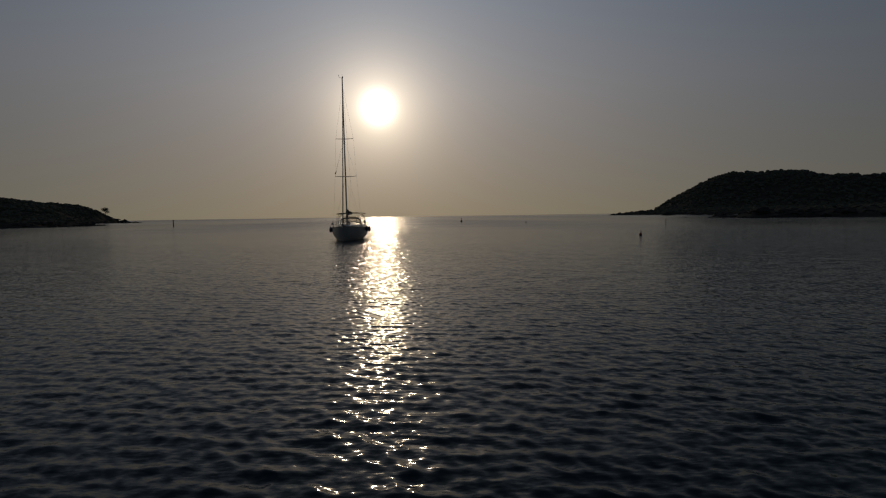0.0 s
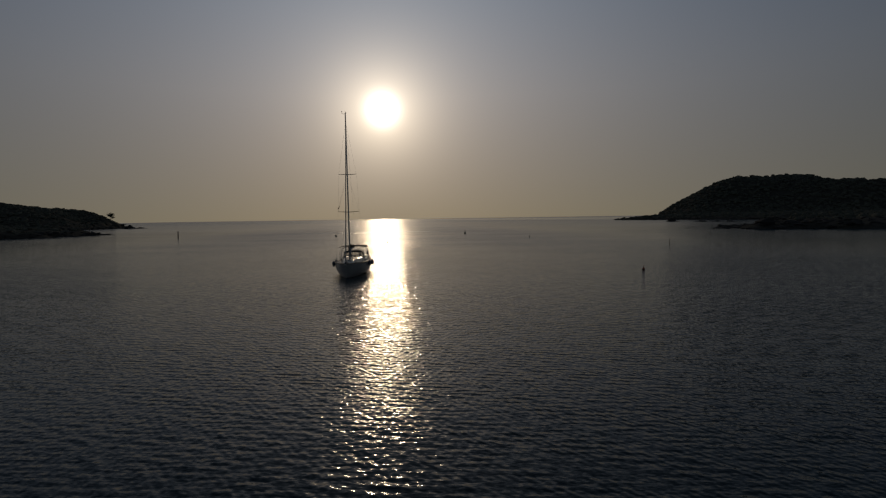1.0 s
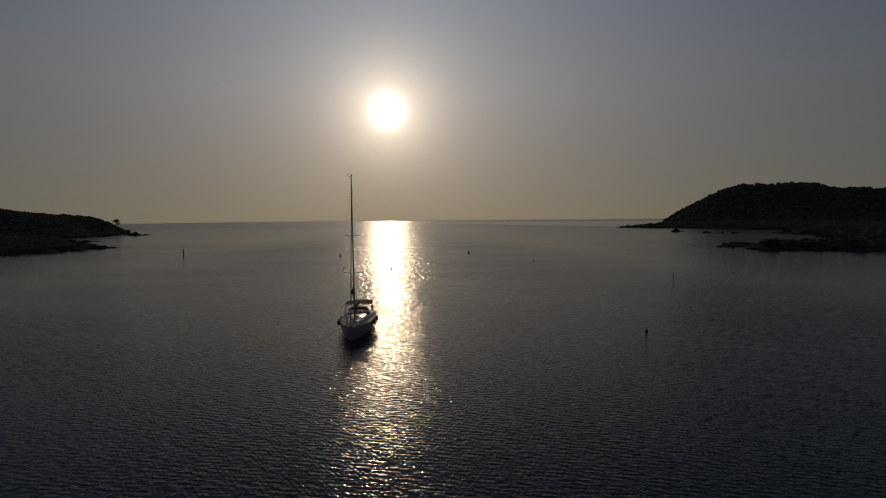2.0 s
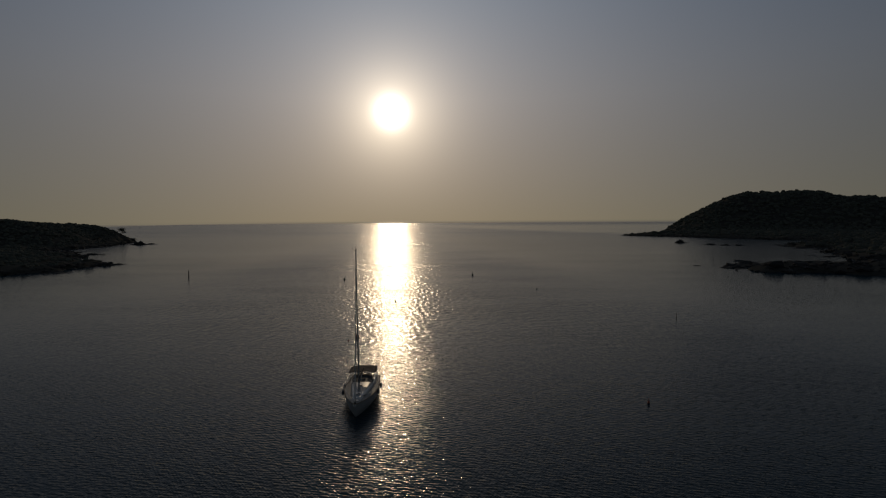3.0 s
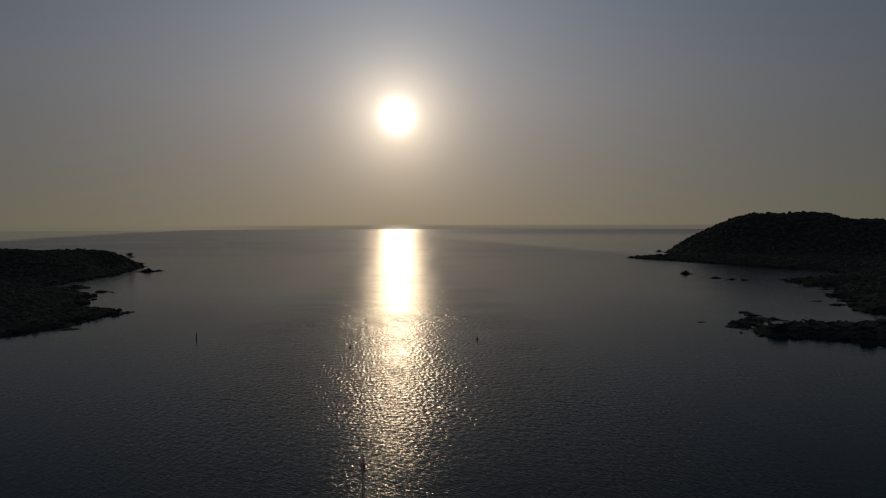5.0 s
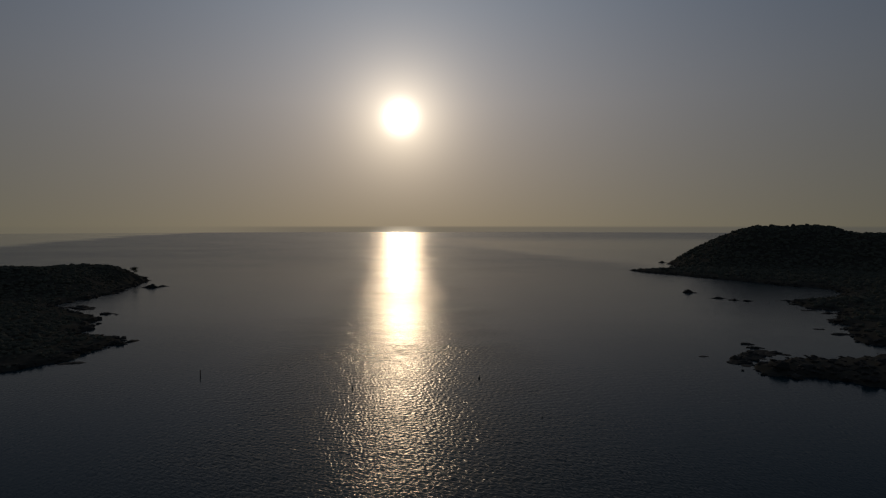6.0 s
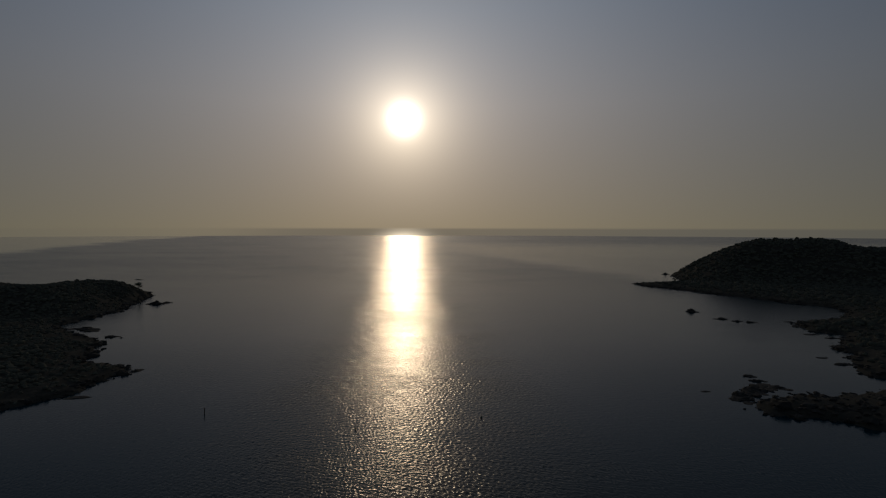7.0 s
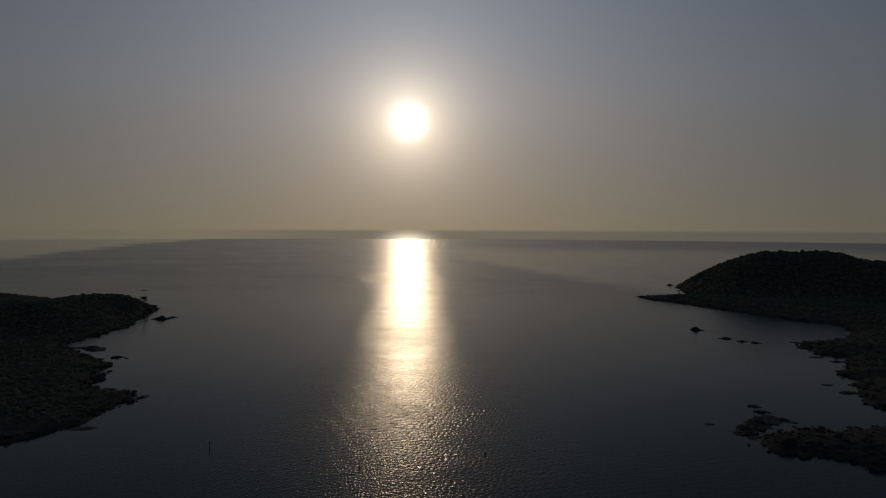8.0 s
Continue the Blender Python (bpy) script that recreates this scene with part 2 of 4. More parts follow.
    for scale, along, across, inshore, offshore in RIPPLES:
        merged = merged_fine if scale > 10 else merged_short
        n = t.nodes.new("ShaderNodeTexNoise")
        n.inputs["Scale"].default_value, n.inputs["Detail"].default_value = scale, 2
        t.links.new(stretch.outputs[0], n.inputs[0])
        tilt = t.nodes.new("ShaderNodeVectorMath")
        tilt.operation = "MULTIPLY_ADD"
        tilt.inputs[1].default_value = (across, along, 0)
        tilt.inputs[2].default_value = (-across / 2, -along / 2, 0)
        t.links.new(n.outputs["Color"], tilt.inputs[0])
        breeze = t.nodes.new("ShaderNodeVectorMath")
        breeze.operation = "SCALE"
        t.links.new(tilt.outputs[0], breeze.inputs[0])
        share = m("MULTIPLY", m("ADD", m("MULTIPLY", seaward, offshore - inshore), inshore), m("MULTIPLY", fine_left, m("SUBTRACT", 1.0, merged)))
        t.links.new(m("MULTIPLY", wind, share), breeze.inputs["Scale"])
        both = t.nodes.new("ShaderNodeVectorMath")
        both.operation = "ADD"
        t.links.new(normal, both.inputs[0])
        t.links.new(breeze.outputs[0], both.inputs[1])
        normal = both.outputs[0]
    unit = t.nodes.new("ShaderNodeVectorMath")
    unit.operation = "NORMALIZE"
    t.links.new(normal, unit.inputs[0])
    t.links.new(unit.outputs[0], p.inputs["Normal"])
    rr = t.nodes.new("ShaderNodeMapRange")
    rr.inputs["To Min"].default_value, rr.inputs["To Max"].default_value = (r ** 4 for r in WATER_ROUGH)
    t.links.new(sheen, rr.inputs[0])
    # what is merged goes on scattering light as roughness
    fine_spread = m("ADD", m("MULTIPLY", merged_fine, MERGED[0]), m("MULTIPLY", merged_short, MERGED[1]))
    spread_out = m("ADD", m("MULTIPLY", m("MULTIPLY", fine_left, fine_left), fine_spread), m("MULTIPLY", m("MULTIPLY", short_left, short_left), m("MULTIPLY", merged_short, MERGED[2])))
    facets = m("ADD", rr.outputs[0], m("MULTIPLY", m("MULTIPLY", wind, wind), spread_out))
    t.links.new(m("MULTIPLY", m("POWER", facets, 0.25), m("SUBTRACT", 1.0, m("MULTIPLY", lull, 0.5))), p.inputs["Roughness"])
    # the water's dark body colour, also mixed in to dim reflections: most inside the points
    aside = m("MULTIPLY", edge(m("SUBTRACT", m("ABSOLUTE", m("ADD", x, 12.0)), 35.0), 90.0), edge(m("SUBTRACT", y, 40.0), 60.0))
    offshore_cove = edge(m("SUBTRACT", y, 230.0), 150.0)
    body = t.nodes.new("ShaderNodeBsdfDiffuse")
    body.inputs[0].default_value = (0.01, 0.07, 0.105, 1)
    blend = t.nodes.new("ShaderNodeMixShader")
    t.links.new(m("MULTIPLY", m("SUBTRACT", 1.0, lull), m("ADD", m("MULTIPLY", aside, m("SUBTRACT", 0.10, m("MULTIPLY", offshore_cove, 0.12))), 0.12)), blend.inputs[0])
    t.links.new(p.outputs[0], blend.inputs[1])
    t.links.new(body.outputs[0], blend.inputs[2])
    t.links.new(blend.outputs[0], t.nodes["Material Output"].inputs[0])
    return mat


RIPPLES = (  # per metre, tilt along and across, share near the shore and out in the bay
    (4.2, 0.68, 0.68, 0.0, 0.6),
    (7.0, 0.50, 0.56, 0.9, 1.0),
    (22.0, 0.50, 0.52, 0.9, 0.8),
)
WATER_ROUGH = (0.09, 0.18)  # inshore, and out in the bay where the finest ripples run together
MERGED = (0.0007, 0.0021, 0.0068)  # slope spread of the finest ripples, the small ones and the short waves
SEA = water_material()
EARTH = material("dry_coastal_earth", (0.066, 0.064, 0.054), 0.95, ior=1.12, vary=0.3, scale=0.05, fine=0.8, bump=0.6, depth=0.4)
ROCK = material("weathered_granite", (0.05, 0.048, 0.044), 0.85, ior=1.25, vary=0.3, scale=0.25, fine=2.5, bump=0.8, depth=0.15, islands=True)
SCRUB = material("evergreen_scrub", (0.115, 0.12, 0.095), 0.95, ior=1.1, vary=0.12, scale=0.15, fine=3.0, bump=0.2, depth=0.2, islands=True)
LEAF = material("pine_foliage", (0.05, 0.07, 0.03), 0.8, vary=0.4, scale=0.8, fine=6.0, bump=0.0, islands=True)
BARK = material("bark", (0.13, 0.09, 0.06), 0.9, vary=0.35, scale=3, fine=20, bump=0.6, depth=0.03)
GELCOAT = material("white_gelcoat", (0.72, 0.69, 0.64), 0.25, vary=0.06, scale=0.8, fine=30, bump=0.03)
HULL = material("pale_grey_hull_paint", (0.33, 0.32, 0.31), 0.25, vary=0.06, scale=0.8, fine=30, bump=0.03)
DECK = material("non_slip_deck", (0.32, 0.30, 0.27), 0.6, vary=0.10, scale=1.5, fine=60, bump=0.2, depth=0.004)
TEAK = material("weathered_teak", (0.26, 0.19, 0.12), 0.7, vary=0.3, scale=3, fine=40, bump=0.3, depth=0.004)
ALLOY = material("anodised_alloy", (0.5, 0.5, 0.5), 0.38, metal=1.0, vary=0.12, scale=2, fine=40, bump=0.02)
STEEL = material("stainless_steel", (0.6, 0.6, 0.6), 0.22, metal=1.0, vary=0.1, scale=5, fine=60, bump=0.0)
CANVAS = material("brown_canvas", (0.07, 0.046, 0.03), 0.85, vary=0.25, scale=3, fine=80, bump=0.3, depth=0.004)
SAILCLOTH = material("sailcloth", (0.55, 0.53, 0.48), 0.75, vary=0.15, scale=2, fine=50, bump=0.25, depth=0.006)
SMOKED = material("smoked_acrylic", (0.015, 0.017, 0.02), 0.12, vary=0.2, scale=3, fine=20, bump=0.0)
VINYL = material("clear_vinyl", (0.75, 0.72, 0.66), 0.12, vary=0.08, scale=2, fine=20, bump=0.05, depth=0.004)
VINYL.node_tree.nodes["Principled BSDF"].inputs["Transmission Weight"].default_value = 0.9
RUBBER = material("black_rubber", (0.03, 0.03, 0.032), 0.6, vary=0.2, scale=6, fine=40, bump=0.1)
BUOY_RED = material("faded_red_buoy_plastic", (0.33, 0.06, 0.035), 0.5, vary=0.25, scale=3, fine=25, bump=0.1)
BUOY_DARK = material("dark_green_buoy_paint", (0.03, 0.075, 0.045), 0.5, vary=0.25, scale=3, fine=25, bump=0.1)
IRON = material("rusty_iron", (0.09, 0.06, 0.045), 0.8, vary=0.4, scale=4, fine=30, bump=0.4, depth=0.01)
FLAG = material("faded_flag_cloth", (0.4, 0.1, 0.08), 0.85, vary=0.2, scale=5, fine=60, bump=0.1)
FENDER = material("navy_fender_vinyl", (0.07, 0.08, 0.11), 0.45, vary=0.2, scale=4, fine=30, bump=0.05)


# ---- building helpers ----
def mesh_of(name, bm, mat, smooth=False):
    me = bpy.data.meshes.new(name)
    bm.normal_update()
    bm.to_mesh(me)
    bm.free()
    me.materials.append(mat)
    if smooth:
        me.polygons.foreach_set("use_smooth", [True] * len(me.polygons))
    return me


def part(name, bm, mat, parent, label="", smooth=False, at=None):
    ob = new(name, mesh_of(name, bm, mat, smooth))
    ob.parent = parent
    if at is not None:
        ob.matrix_basis = at
    return tagged(ob, label)


def array_mesh(name, verts, faces, mat, smooth=True):
    """A mesh from numpy arrays of vertices and of triangles or quads."""
    me = bpy.data.meshes.new(name)
    k = faces.shape[1]
    me.vertices.add(len(verts))
    me.vertices.foreach_set("co", np.asarray(verts, np.float32).ravel())
    me.loops.add(faces.size)
    me.loops.foreach_set("vertex_index", np.asarray(faces, np.int32).ravel())
    me.polygons.add(len(faces))
    me.polygons.foreach_set("loop_start", np.arange(0, faces.size, k, dtype=np.int32))
    me.polygons.foreach_set("use_smooth", np.full(len(faces), smooth))
    me.update(calc_edges=True)
    me.materials.append(mat)
    return me


def tube(bm, points, radius, sides=8, end_radius=None, caps=True):
    """A round bar along points, tapering from radius to end_radius."""
    pts = [Vector(p) for p in points]
    end_radius = radius if end_radius is None else end_radius
    rings = []
    for i, p in enumerate(pts):
        d = (pts[min(i + 1, len(pts) - 1)] - pts[max(i - 1, 0)]).normalized()
        a = d.orthogonal().normalized() if abs(d.z) > 0.99 else d.cross(Vector((0, 0, 1))).normalized()
        b = d.cross(a)
        r = radius + (end_radius - radius) * i / max(len(pts) - 1, 1)
        rings.append([bm.verts.new(p + r * (math.cos(u) * a + math.sin(u) * b)) for u in (2 * math.pi * k / sides for k in range(sides))])
    for r0, r1 in zip(rings, rings[1:]):
        for k in range(sides):
            bm.faces.new((r0[k], r0[(k + 1) % sides], r1[(k + 1) % sides], r1[k]))
    if caps:
        bm.faces.new(rings[0][::-1])
        bm.faces.new(rings[-1])
    return bm


def lathe(bm, profile, sides=20):
    """Turns (radius, z) pairs round the z axis."""
    rings = [[bm.verts.new((r * math.cos(a), r * math.sin(a), z)) for a in (2 * math.pi * k / sides for k in range(sides))] for r, z in profile]
    for r0, r1 in zip(rings, rings[1:]):
        for k in range(sides):
            bm.faces.new((r0[k], r0[(k + 1) % sides], r1[(k + 1) % sides], r1[k]))
    bm.faces.new(rings[0][::-1])
    bm.faces.new(rings[-1])
    return bm


def loft(bm, sections, closed=False, caps=True):
    """Skins rows of equally many points."""
    rows = [[bm.verts.new(p) for p in s] for s in sections]
    n = len(rows[0])
    for r0, r1 in zip(rows, rows[1:]):
        for k in range(n if closed else n - 1):
            bm.faces.new((r0[k], r0[(k + 1) % n], r1[(k + 1) % n], r1[k]))
    if caps and closed:
        bm.faces.new(rows[0][::-1])
        bm.faces.new(rows[-1])
    return bm


def block(bm, size, at=(0, 0, 0), bevel=0.02):
    made = bmesh.ops.create_cube(bm, size=1.0, matrix=Matrix.Translation(at) @ Matrix.Diagonal((*size, 1)))
    edges = list({e for v in made["verts"] for e in v.link_edges})
    if bevel:
        bmesh.ops.bevel(bm, geom=edges, offset=bevel, segments=2, affect="EDGES", profile=0.5)
    return bm


# ---- the sea ----
def wave_shape(x, y, spacing):
    """Heave and sideways draw of the wind waves that a sheet of this spacing can carry; shorter ones are left to the surface."""
    z, dx, dy = np.zeros_like(x), np.zeros_like(x), np.zeros_like(x)
    close_in = np.clip((42 - np.hypot(x, y)) / 24, 0, 1)
    for n, (length, way, phase, steep) in enumerate(WAVES + FINE):
        k = 2 * math.pi / length
        keep = np.clip((length / spacing - 2.5) / 3.0, 0, 1) * (1 if n < len(WAVES) else close_in)
        # under the lee of the shore the long waves have not risen yet and the short ones are steep
        lee = np.clip((75 - y) / 55, 0, 1)
        keep = keep * (1 + lee * (0.0 if length < 0.45 else -0.65 if length > 0.75 else -0.28))
        rise = steep / k * keep
        turn = k * (x * math.cos(way) + y * math.sin(way)) + phase
        z += rise * np.sin(turn)
        draw = 0.9 * rise * np.cos(turn)  # gathers the water under the crests and sharpens them
        dx += draw * math.cos(way)
        dy += draw * math.sin(way)
    return z, dx, dy


def build_sea():
    fine = np.radians(np.arange(-44, 44.01, 0.16))
    coarse = np.radians(np.arange(46, 314.1, 4))
    angles = np.concatenate([fine, coarse])
    rings = np.concatenate([[0.0, 0.4, 1.0, 1.8, 2.6], 3.2 * np.exp(np.arange(0, 1050) * MESH_STEP)])
    rings = np.append(rings[rings < 4930], 4930.0)
    a, r = np.meshgrid(angles, rings)
    x, y = r * np.sin(a), r * np.cos(a)
    spacing = np.maximum(MESH_STEP * r, 0.02)
    z, dx, dy = wave_shape(x, y, spacing)
    x, y = x + dx, y + dy
    n, m = len(angles), len(rings)
    i, j = np.meshgrid(np.arange(m - 1), np.arange(n), indexing="ij")
    v0, v1 = i * n + j, i * n + (j + 1) % n
    faces = np.stack([v0 + n, v1 + n, v1, v0], -1).reshape(-1, 4)
    verts = np.stack([x, y, z], -1).reshape(-1, 3)
    ob = new("water", array_mesh("water", verts, faces, SEA))
    tagged(ob, "dark rippled sea water with glittering wavelets", "water", kind="structure")
    bed = bmesh.new()
    bmesh.ops.create_circle(bed, cap_ends=True, segments=64, radius=4930)
    low = new("seabed", mesh_of("seabed", bed, EARTH))
    low.location = (0, 0, -9)
    tagged(low, "sandy sea bed under the water", "ground", kind="structure")


build_sea()


# ---- the coast ----
def smooth_coast(points, step, rough, seed):
    """A closed shoreline through the points, drawn on with small bays and spurs."""
    rng = np.random.RandomState(seed)
    p = np.array(points, float)
    out = []
    for i in range(len(p)):
        a, b = p[i], p[(i + 1) % len(p)]
        k = max(int(np.linalg.norm(b - a) / step), 1)
        side = np.array([-(b - a)[1], (b - a)[0]]) / max(np.linalg.norm(b - a), 1e-6)
        for s in range(k):
            q = a + (b - a) * s / k
            out.append(q + side * rng.normal(0, rough) * (s > 0))
    return np.array(out)


def shore_distance(x, y, poly):
    """Distance inland (plus) or out to sea (minus) from a closed shoreline."""
    best = np.full(x.shape, 1e9)
    inside = np.zeros(x.shape, bool)
    q = np.roll(poly, -1, 0)
    for (ax, ay), (bx, by) in zip(poly, q):
        dx, dy = bx - ax, by - ay
        t = np.clip(((x - ax) * dx + (y - ay) * dy) / (dx * dx + dy * dy + 1e-9), 0, 1)
        best = np.minimum(best, (x - ax - t * dx) ** 2 + (y - ay - t * dy) ** 2)
        if ay != by:
            inside ^= ((ay > y) != (by > y)) & (x < (bx - ax) * (y - ay) / (by - ay) + ax)
    return np.where(inside, 1, -1) * np.sqrt(best)


def bumps(x, y, size, seed, octaves=3):
    """Smooth random relief between about -1 and 1."""
    rng = np.random.RandomState(seed)
    z = np.zeros_like(x)
    for o in range(octaves):
        for _ in range(7):
            w = rng.uniform(0, 6.28)
            k = 2 * math.pi / (size * rng.uniform(0.7, 1.4) / 2 ** o)
            z += np.sin(k * (x * math.cos(w) + y * math.sin(w)) + rng.uniform(0, 6.28)) / (2.6 * 1.9 ** o)
    return z


def ridge_height(x, y, crest, width):
    """Height of a ridge that follows crest, a list of (x, y, height)."""
    top = np.zeros_like(x)
    for (ax, ay, az), (bx, by, bz) in zip(crest, crest[1:]):
        dx, dy = bx - ax, by - ay
        t = np.clip(((x - ax) * dx + (y - ay) * dy) / (dx * dx + dy * dy), 0, 1)
        d = np.hypot(x - ax - t * dx, y - ay - t * dy)
        z = (az + (bz - az) * t)
        top = np.maximum(top, z * np.exp(-(d / (width * (0.35 + z / 60))) ** 2 * 0.7))
    return top


class Land:
    def __init__(self, coast, crest, width, low, seed):
        self.poly = smooth_coast(coast, 9, 1.3, seed)
        self.crest, self.width, self.low, self.seed = crest, width, low, seed

    def height(self, x, y):
        s = shore_distance(x, y, self.poly)
        s = s - 1.5 + 1.6 * bumps(x, y, 14, self.seed, 3)
        inland = np.clip(s, 0, None)
        rise = 1.0 * np.clip(s / 2.2, -3, 1) + self.low * (1 - np.exp(-inland / 30))
        hill = ridge_height(x, y, self.crest, self.width) * (1 - np.exp(-inland / 14))
        rocky = bumps(x, y, 7, self.seed + 1, 3) * 0.45 * np.clip(s / 3 + 1, 0, 1)
        return np.maximum(rise, hill) + rocky + 0.018 * hill * bumps(x, y, 60, self.seed + 2), s

    def build(self, name, label, x0, x1, y0, y1, step):
        gx, gy = np.arange(x0, x1, step), np.arange(y0, y1, step)
        x, y = np.meshgrid(gx, gy)
        z, s = self.height(x, y)
        z = np.where(s < 0, np.maximum(-6, z + s * 0.35), z)
        m, n = x.shape
        i, j = np.meshgrid(np.arange(m - 1), np.arange(n - 1), indexing="ij")
        v = i * n + j
        faces = np.stack([v, v + 1, v + n + 1, v + n], -1)
        keep = (np.maximum.reduce([s[:-1, :-1], s[1:, :-1], s[:-1, 1:], s[1:, 1:]]) > -12)
        faces = faces[keep]
        used, flat = np.unique(faces, return_inverse=True)
        verts = np.stack([x, y, z], -1).reshape(-1, 3)[used]
        ob = new(name, array_mesh(name, verts, flat.reshape(-1, 4), EARTH))
        return tagged(ob, label, "headland", kind="structure")


RIGHT_COAST = [
    (216, 721), (222, 690), (245, 663), (262, 626), (276, 602), (298, 576), (308, 545), (326, 530), (334, 508), (322, 480), (301, 455),
    (268, 441), (250, 431), (245.5, 419), (242.5, 394), (254, 385), (249, 371), (234, 354), (217.5, 337.5), (225, 326), (212, 312), (206, 299), (197.5, 284), (196, 275), (208, 268), (202, 259), (190, 254), (181, 249),
    (171, 246), (160, 242.5), (152, 241.5), (143, 243), (136, 241.5), (127, 235), (117, 227.5), (113, 222), (118, 216.5), (127, 213.5), (141, 210), (150, 199.5), (165, 185), (190, 165), (260, 140),
    (420, 130), (900, 250), (950, 700), (800, 980), (500, 1000), (380, 935), (335, 903), (318, 870), (300, 800), (296, 757), (258, 739),
]
RIGHT_CREST = [(331, 889, 1), (350, 870, 17), (370, 842, 31), (402, 823, 47), (408, 780, 56.5), (440, 776, 56), (470, 775, 57.5), (484, 748, 53.5), (498, 722, 48), (526, 716, 46.5), (600, 690, 46), (800, 650, 48)]
LEFT_COAST = [
    (-166, 270), (-168, 262), (-167, 255), (-170, 246), (-167, 234), (-170, 223), (-177, 215), (-184, 206), (-200, 190), (-260, 160), (-420, 150),
    (-800, 250), (-800, 700), (-600, 690), (-450, 620), (-370, 592), (-329, 573), (-321, 541), (-311, 506), (-296, 467), (-294, 435), (-297, 411),
    (-296, 390), (-272, 369), (-255, 354), (-240, 346), (-224, 335), (-219, 321), (-213, 308), (-206, 293), (-196, 280), (-188, 282), (-175, 276),
]
LEFT_CREST = [(-326, 562, 8.5), (-341, 560, 15), (-359, 546, 19.4), (-380, 521, 19.0), (-367, 478, 20.8), (-371, 452, 22.8), (-400, 420, 22.5), (-480, 400, 25)]
right_land = Land(RIGHT_COAST, RIGHT_CREST, 52, 5.0, 3)
left_land = Land(LEFT_COAST, LEFT_CREST, 60, 4.0, 8)
right_land.build("headland_east", "dark scrub-covered hill sloping to a rocky shore", 100, 960, 125, 1010, 3.0)
left_land.build("headland_west", "low dark scrub-covered headland with a rocky shore", -660, -150, 145, 705, 2.5)


def clump_shape(seed):
    """One split, weathered boulder of a few dozen facets."""
    bm = bmesh.new()
    bmesh.ops.create_icosphere(bm, subdivisions=2, radius=1.0)
    for v in bm.verts:
        k = 1 + 0.55 * noise.noise(v.co * 1.7 + Vector((seed * 7.1, 0, 0))) + 0.35 * noise.noise(v.co * 4.3 + Vector((0, seed * 3.7, 0)))
        v.co = Vector((v.co.x * k, v.co.y * k, max(v.co.z, -0.25) * k * 0.8))
    bm.verts.ensure_lookup_table()
    verts = np.array([v.co[:] for v in bm.verts])
    faces = np.array([[v.index for v in f.verts] for f in bm.faces])
    bm.free()
    return verts, faces


def bush_shape(seed, sprays=14):
    """One rounded evergreen bush: a lumpy crown of several heads, with loose sprays along its outline."""
    rng = np.random.RandomState(seed + 40)
    bm = bmesh.new()
    bmesh.ops.create_icosphere(bm, subdivisions=2, radius=1.0)
    heads = [Vector((rng.normal(), rng.normal(), abs(rng.normal()) + 0.3)).normalized() for _ in range(5)]
    for v in bm.verts:
        swell = max(max(v.co.normalized().dot(h), 0) ** 3 for h in heads)
        k = 0.72 + 0.36 * swell + 0.3 * noise.noise(v.co * 3.3 + Vector((seed * 5.3, 1, 2)))
        v.co = Vector((v.co.x * k, v.co.y * k, max(v.co.z, -0.35) * k))
    bm.verts.ensure_lookup_table()
    verts = np.array([v.co[:] for v in bm.verts])
    faces = np.array([[v.index for v in f.verts] for f in bm.faces])
    bm.free()
    tips = verts[rng.choice(np.nonzero(verts[:, 2] > 0.1)[0], sprays)]
    leaf = np.repeat(tips * 1.04, 3, 0) + rng.normal(0, 0.11, (sprays * 3, 3))
    return np.concatenate([verts, leaf]), np.concatenate([faces, np.arange(sprays * 3).reshape(-1, 3) + len(verts)])


SHAPES = [clump_shape(k) for k in range(6)]
BUSHES = [bush_shape(k) for k in range(8)]


def strew(name, label, category, mat, places, sizes, squash, seed, shapes, flat=True):
    """Many like pieces joined into one uncountable mass."""
    rng = np.random.RandomState(seed)
    vs, fs, n = [], [], 0
    for (x, y, z), s in zip(places, sizes):
        v, f = shapes[rng.randint(len(shapes))]
        a = rng.uniform(0, 6.28)
        c, d = math.cos(a), math.sin(a)
        w = v * s * np.array([rng.uniform(0.8, 1.4), rng.uniform(0.7, 1.1), squash * rng.uniform(0.7, 1.3)])
        vs.append(np.stack([x + w[:, 0] * c - w[:, 1] * d, y + w[:, 0] * d + w[:, 1] * c, z + w[:, 2]], -1))
        fs.append(f + n)
        n += len(v)
    ob = new(name, array_mesh(name, np.concatenate(vs), np.concatenate(fs), mat, not flat))
    return tagged(ob, label, category, kind="stuff")


def scrub_places(land, box, count, seed, reach, small, large):
    """Spots for bushes: low by the shore, taller up the slope, with bare patches near the water."""
    rng = np.random.RandomState(seed)
    x = rng.uniform(box[0], box[1], count)
    y = rng.uniform(box[2], box[3], count)
    z, s = land.height(x, y)
    ok = (s > reach) & (x < 0.82 * y) & (x > -1.0 * y) & (bumps(x, y, 30, seed) + 0.9 * np.clip(s / 12, 0, 2) > 0.1)
    size = (small + (large - small) * rng.beta(1.6, 3.2, count)) * (0.45 + 0.55 * np.clip(s / 35, 0, 1))
    return np.stack([x, y, z - 0.15 * size], -1)[ok], size[ok]


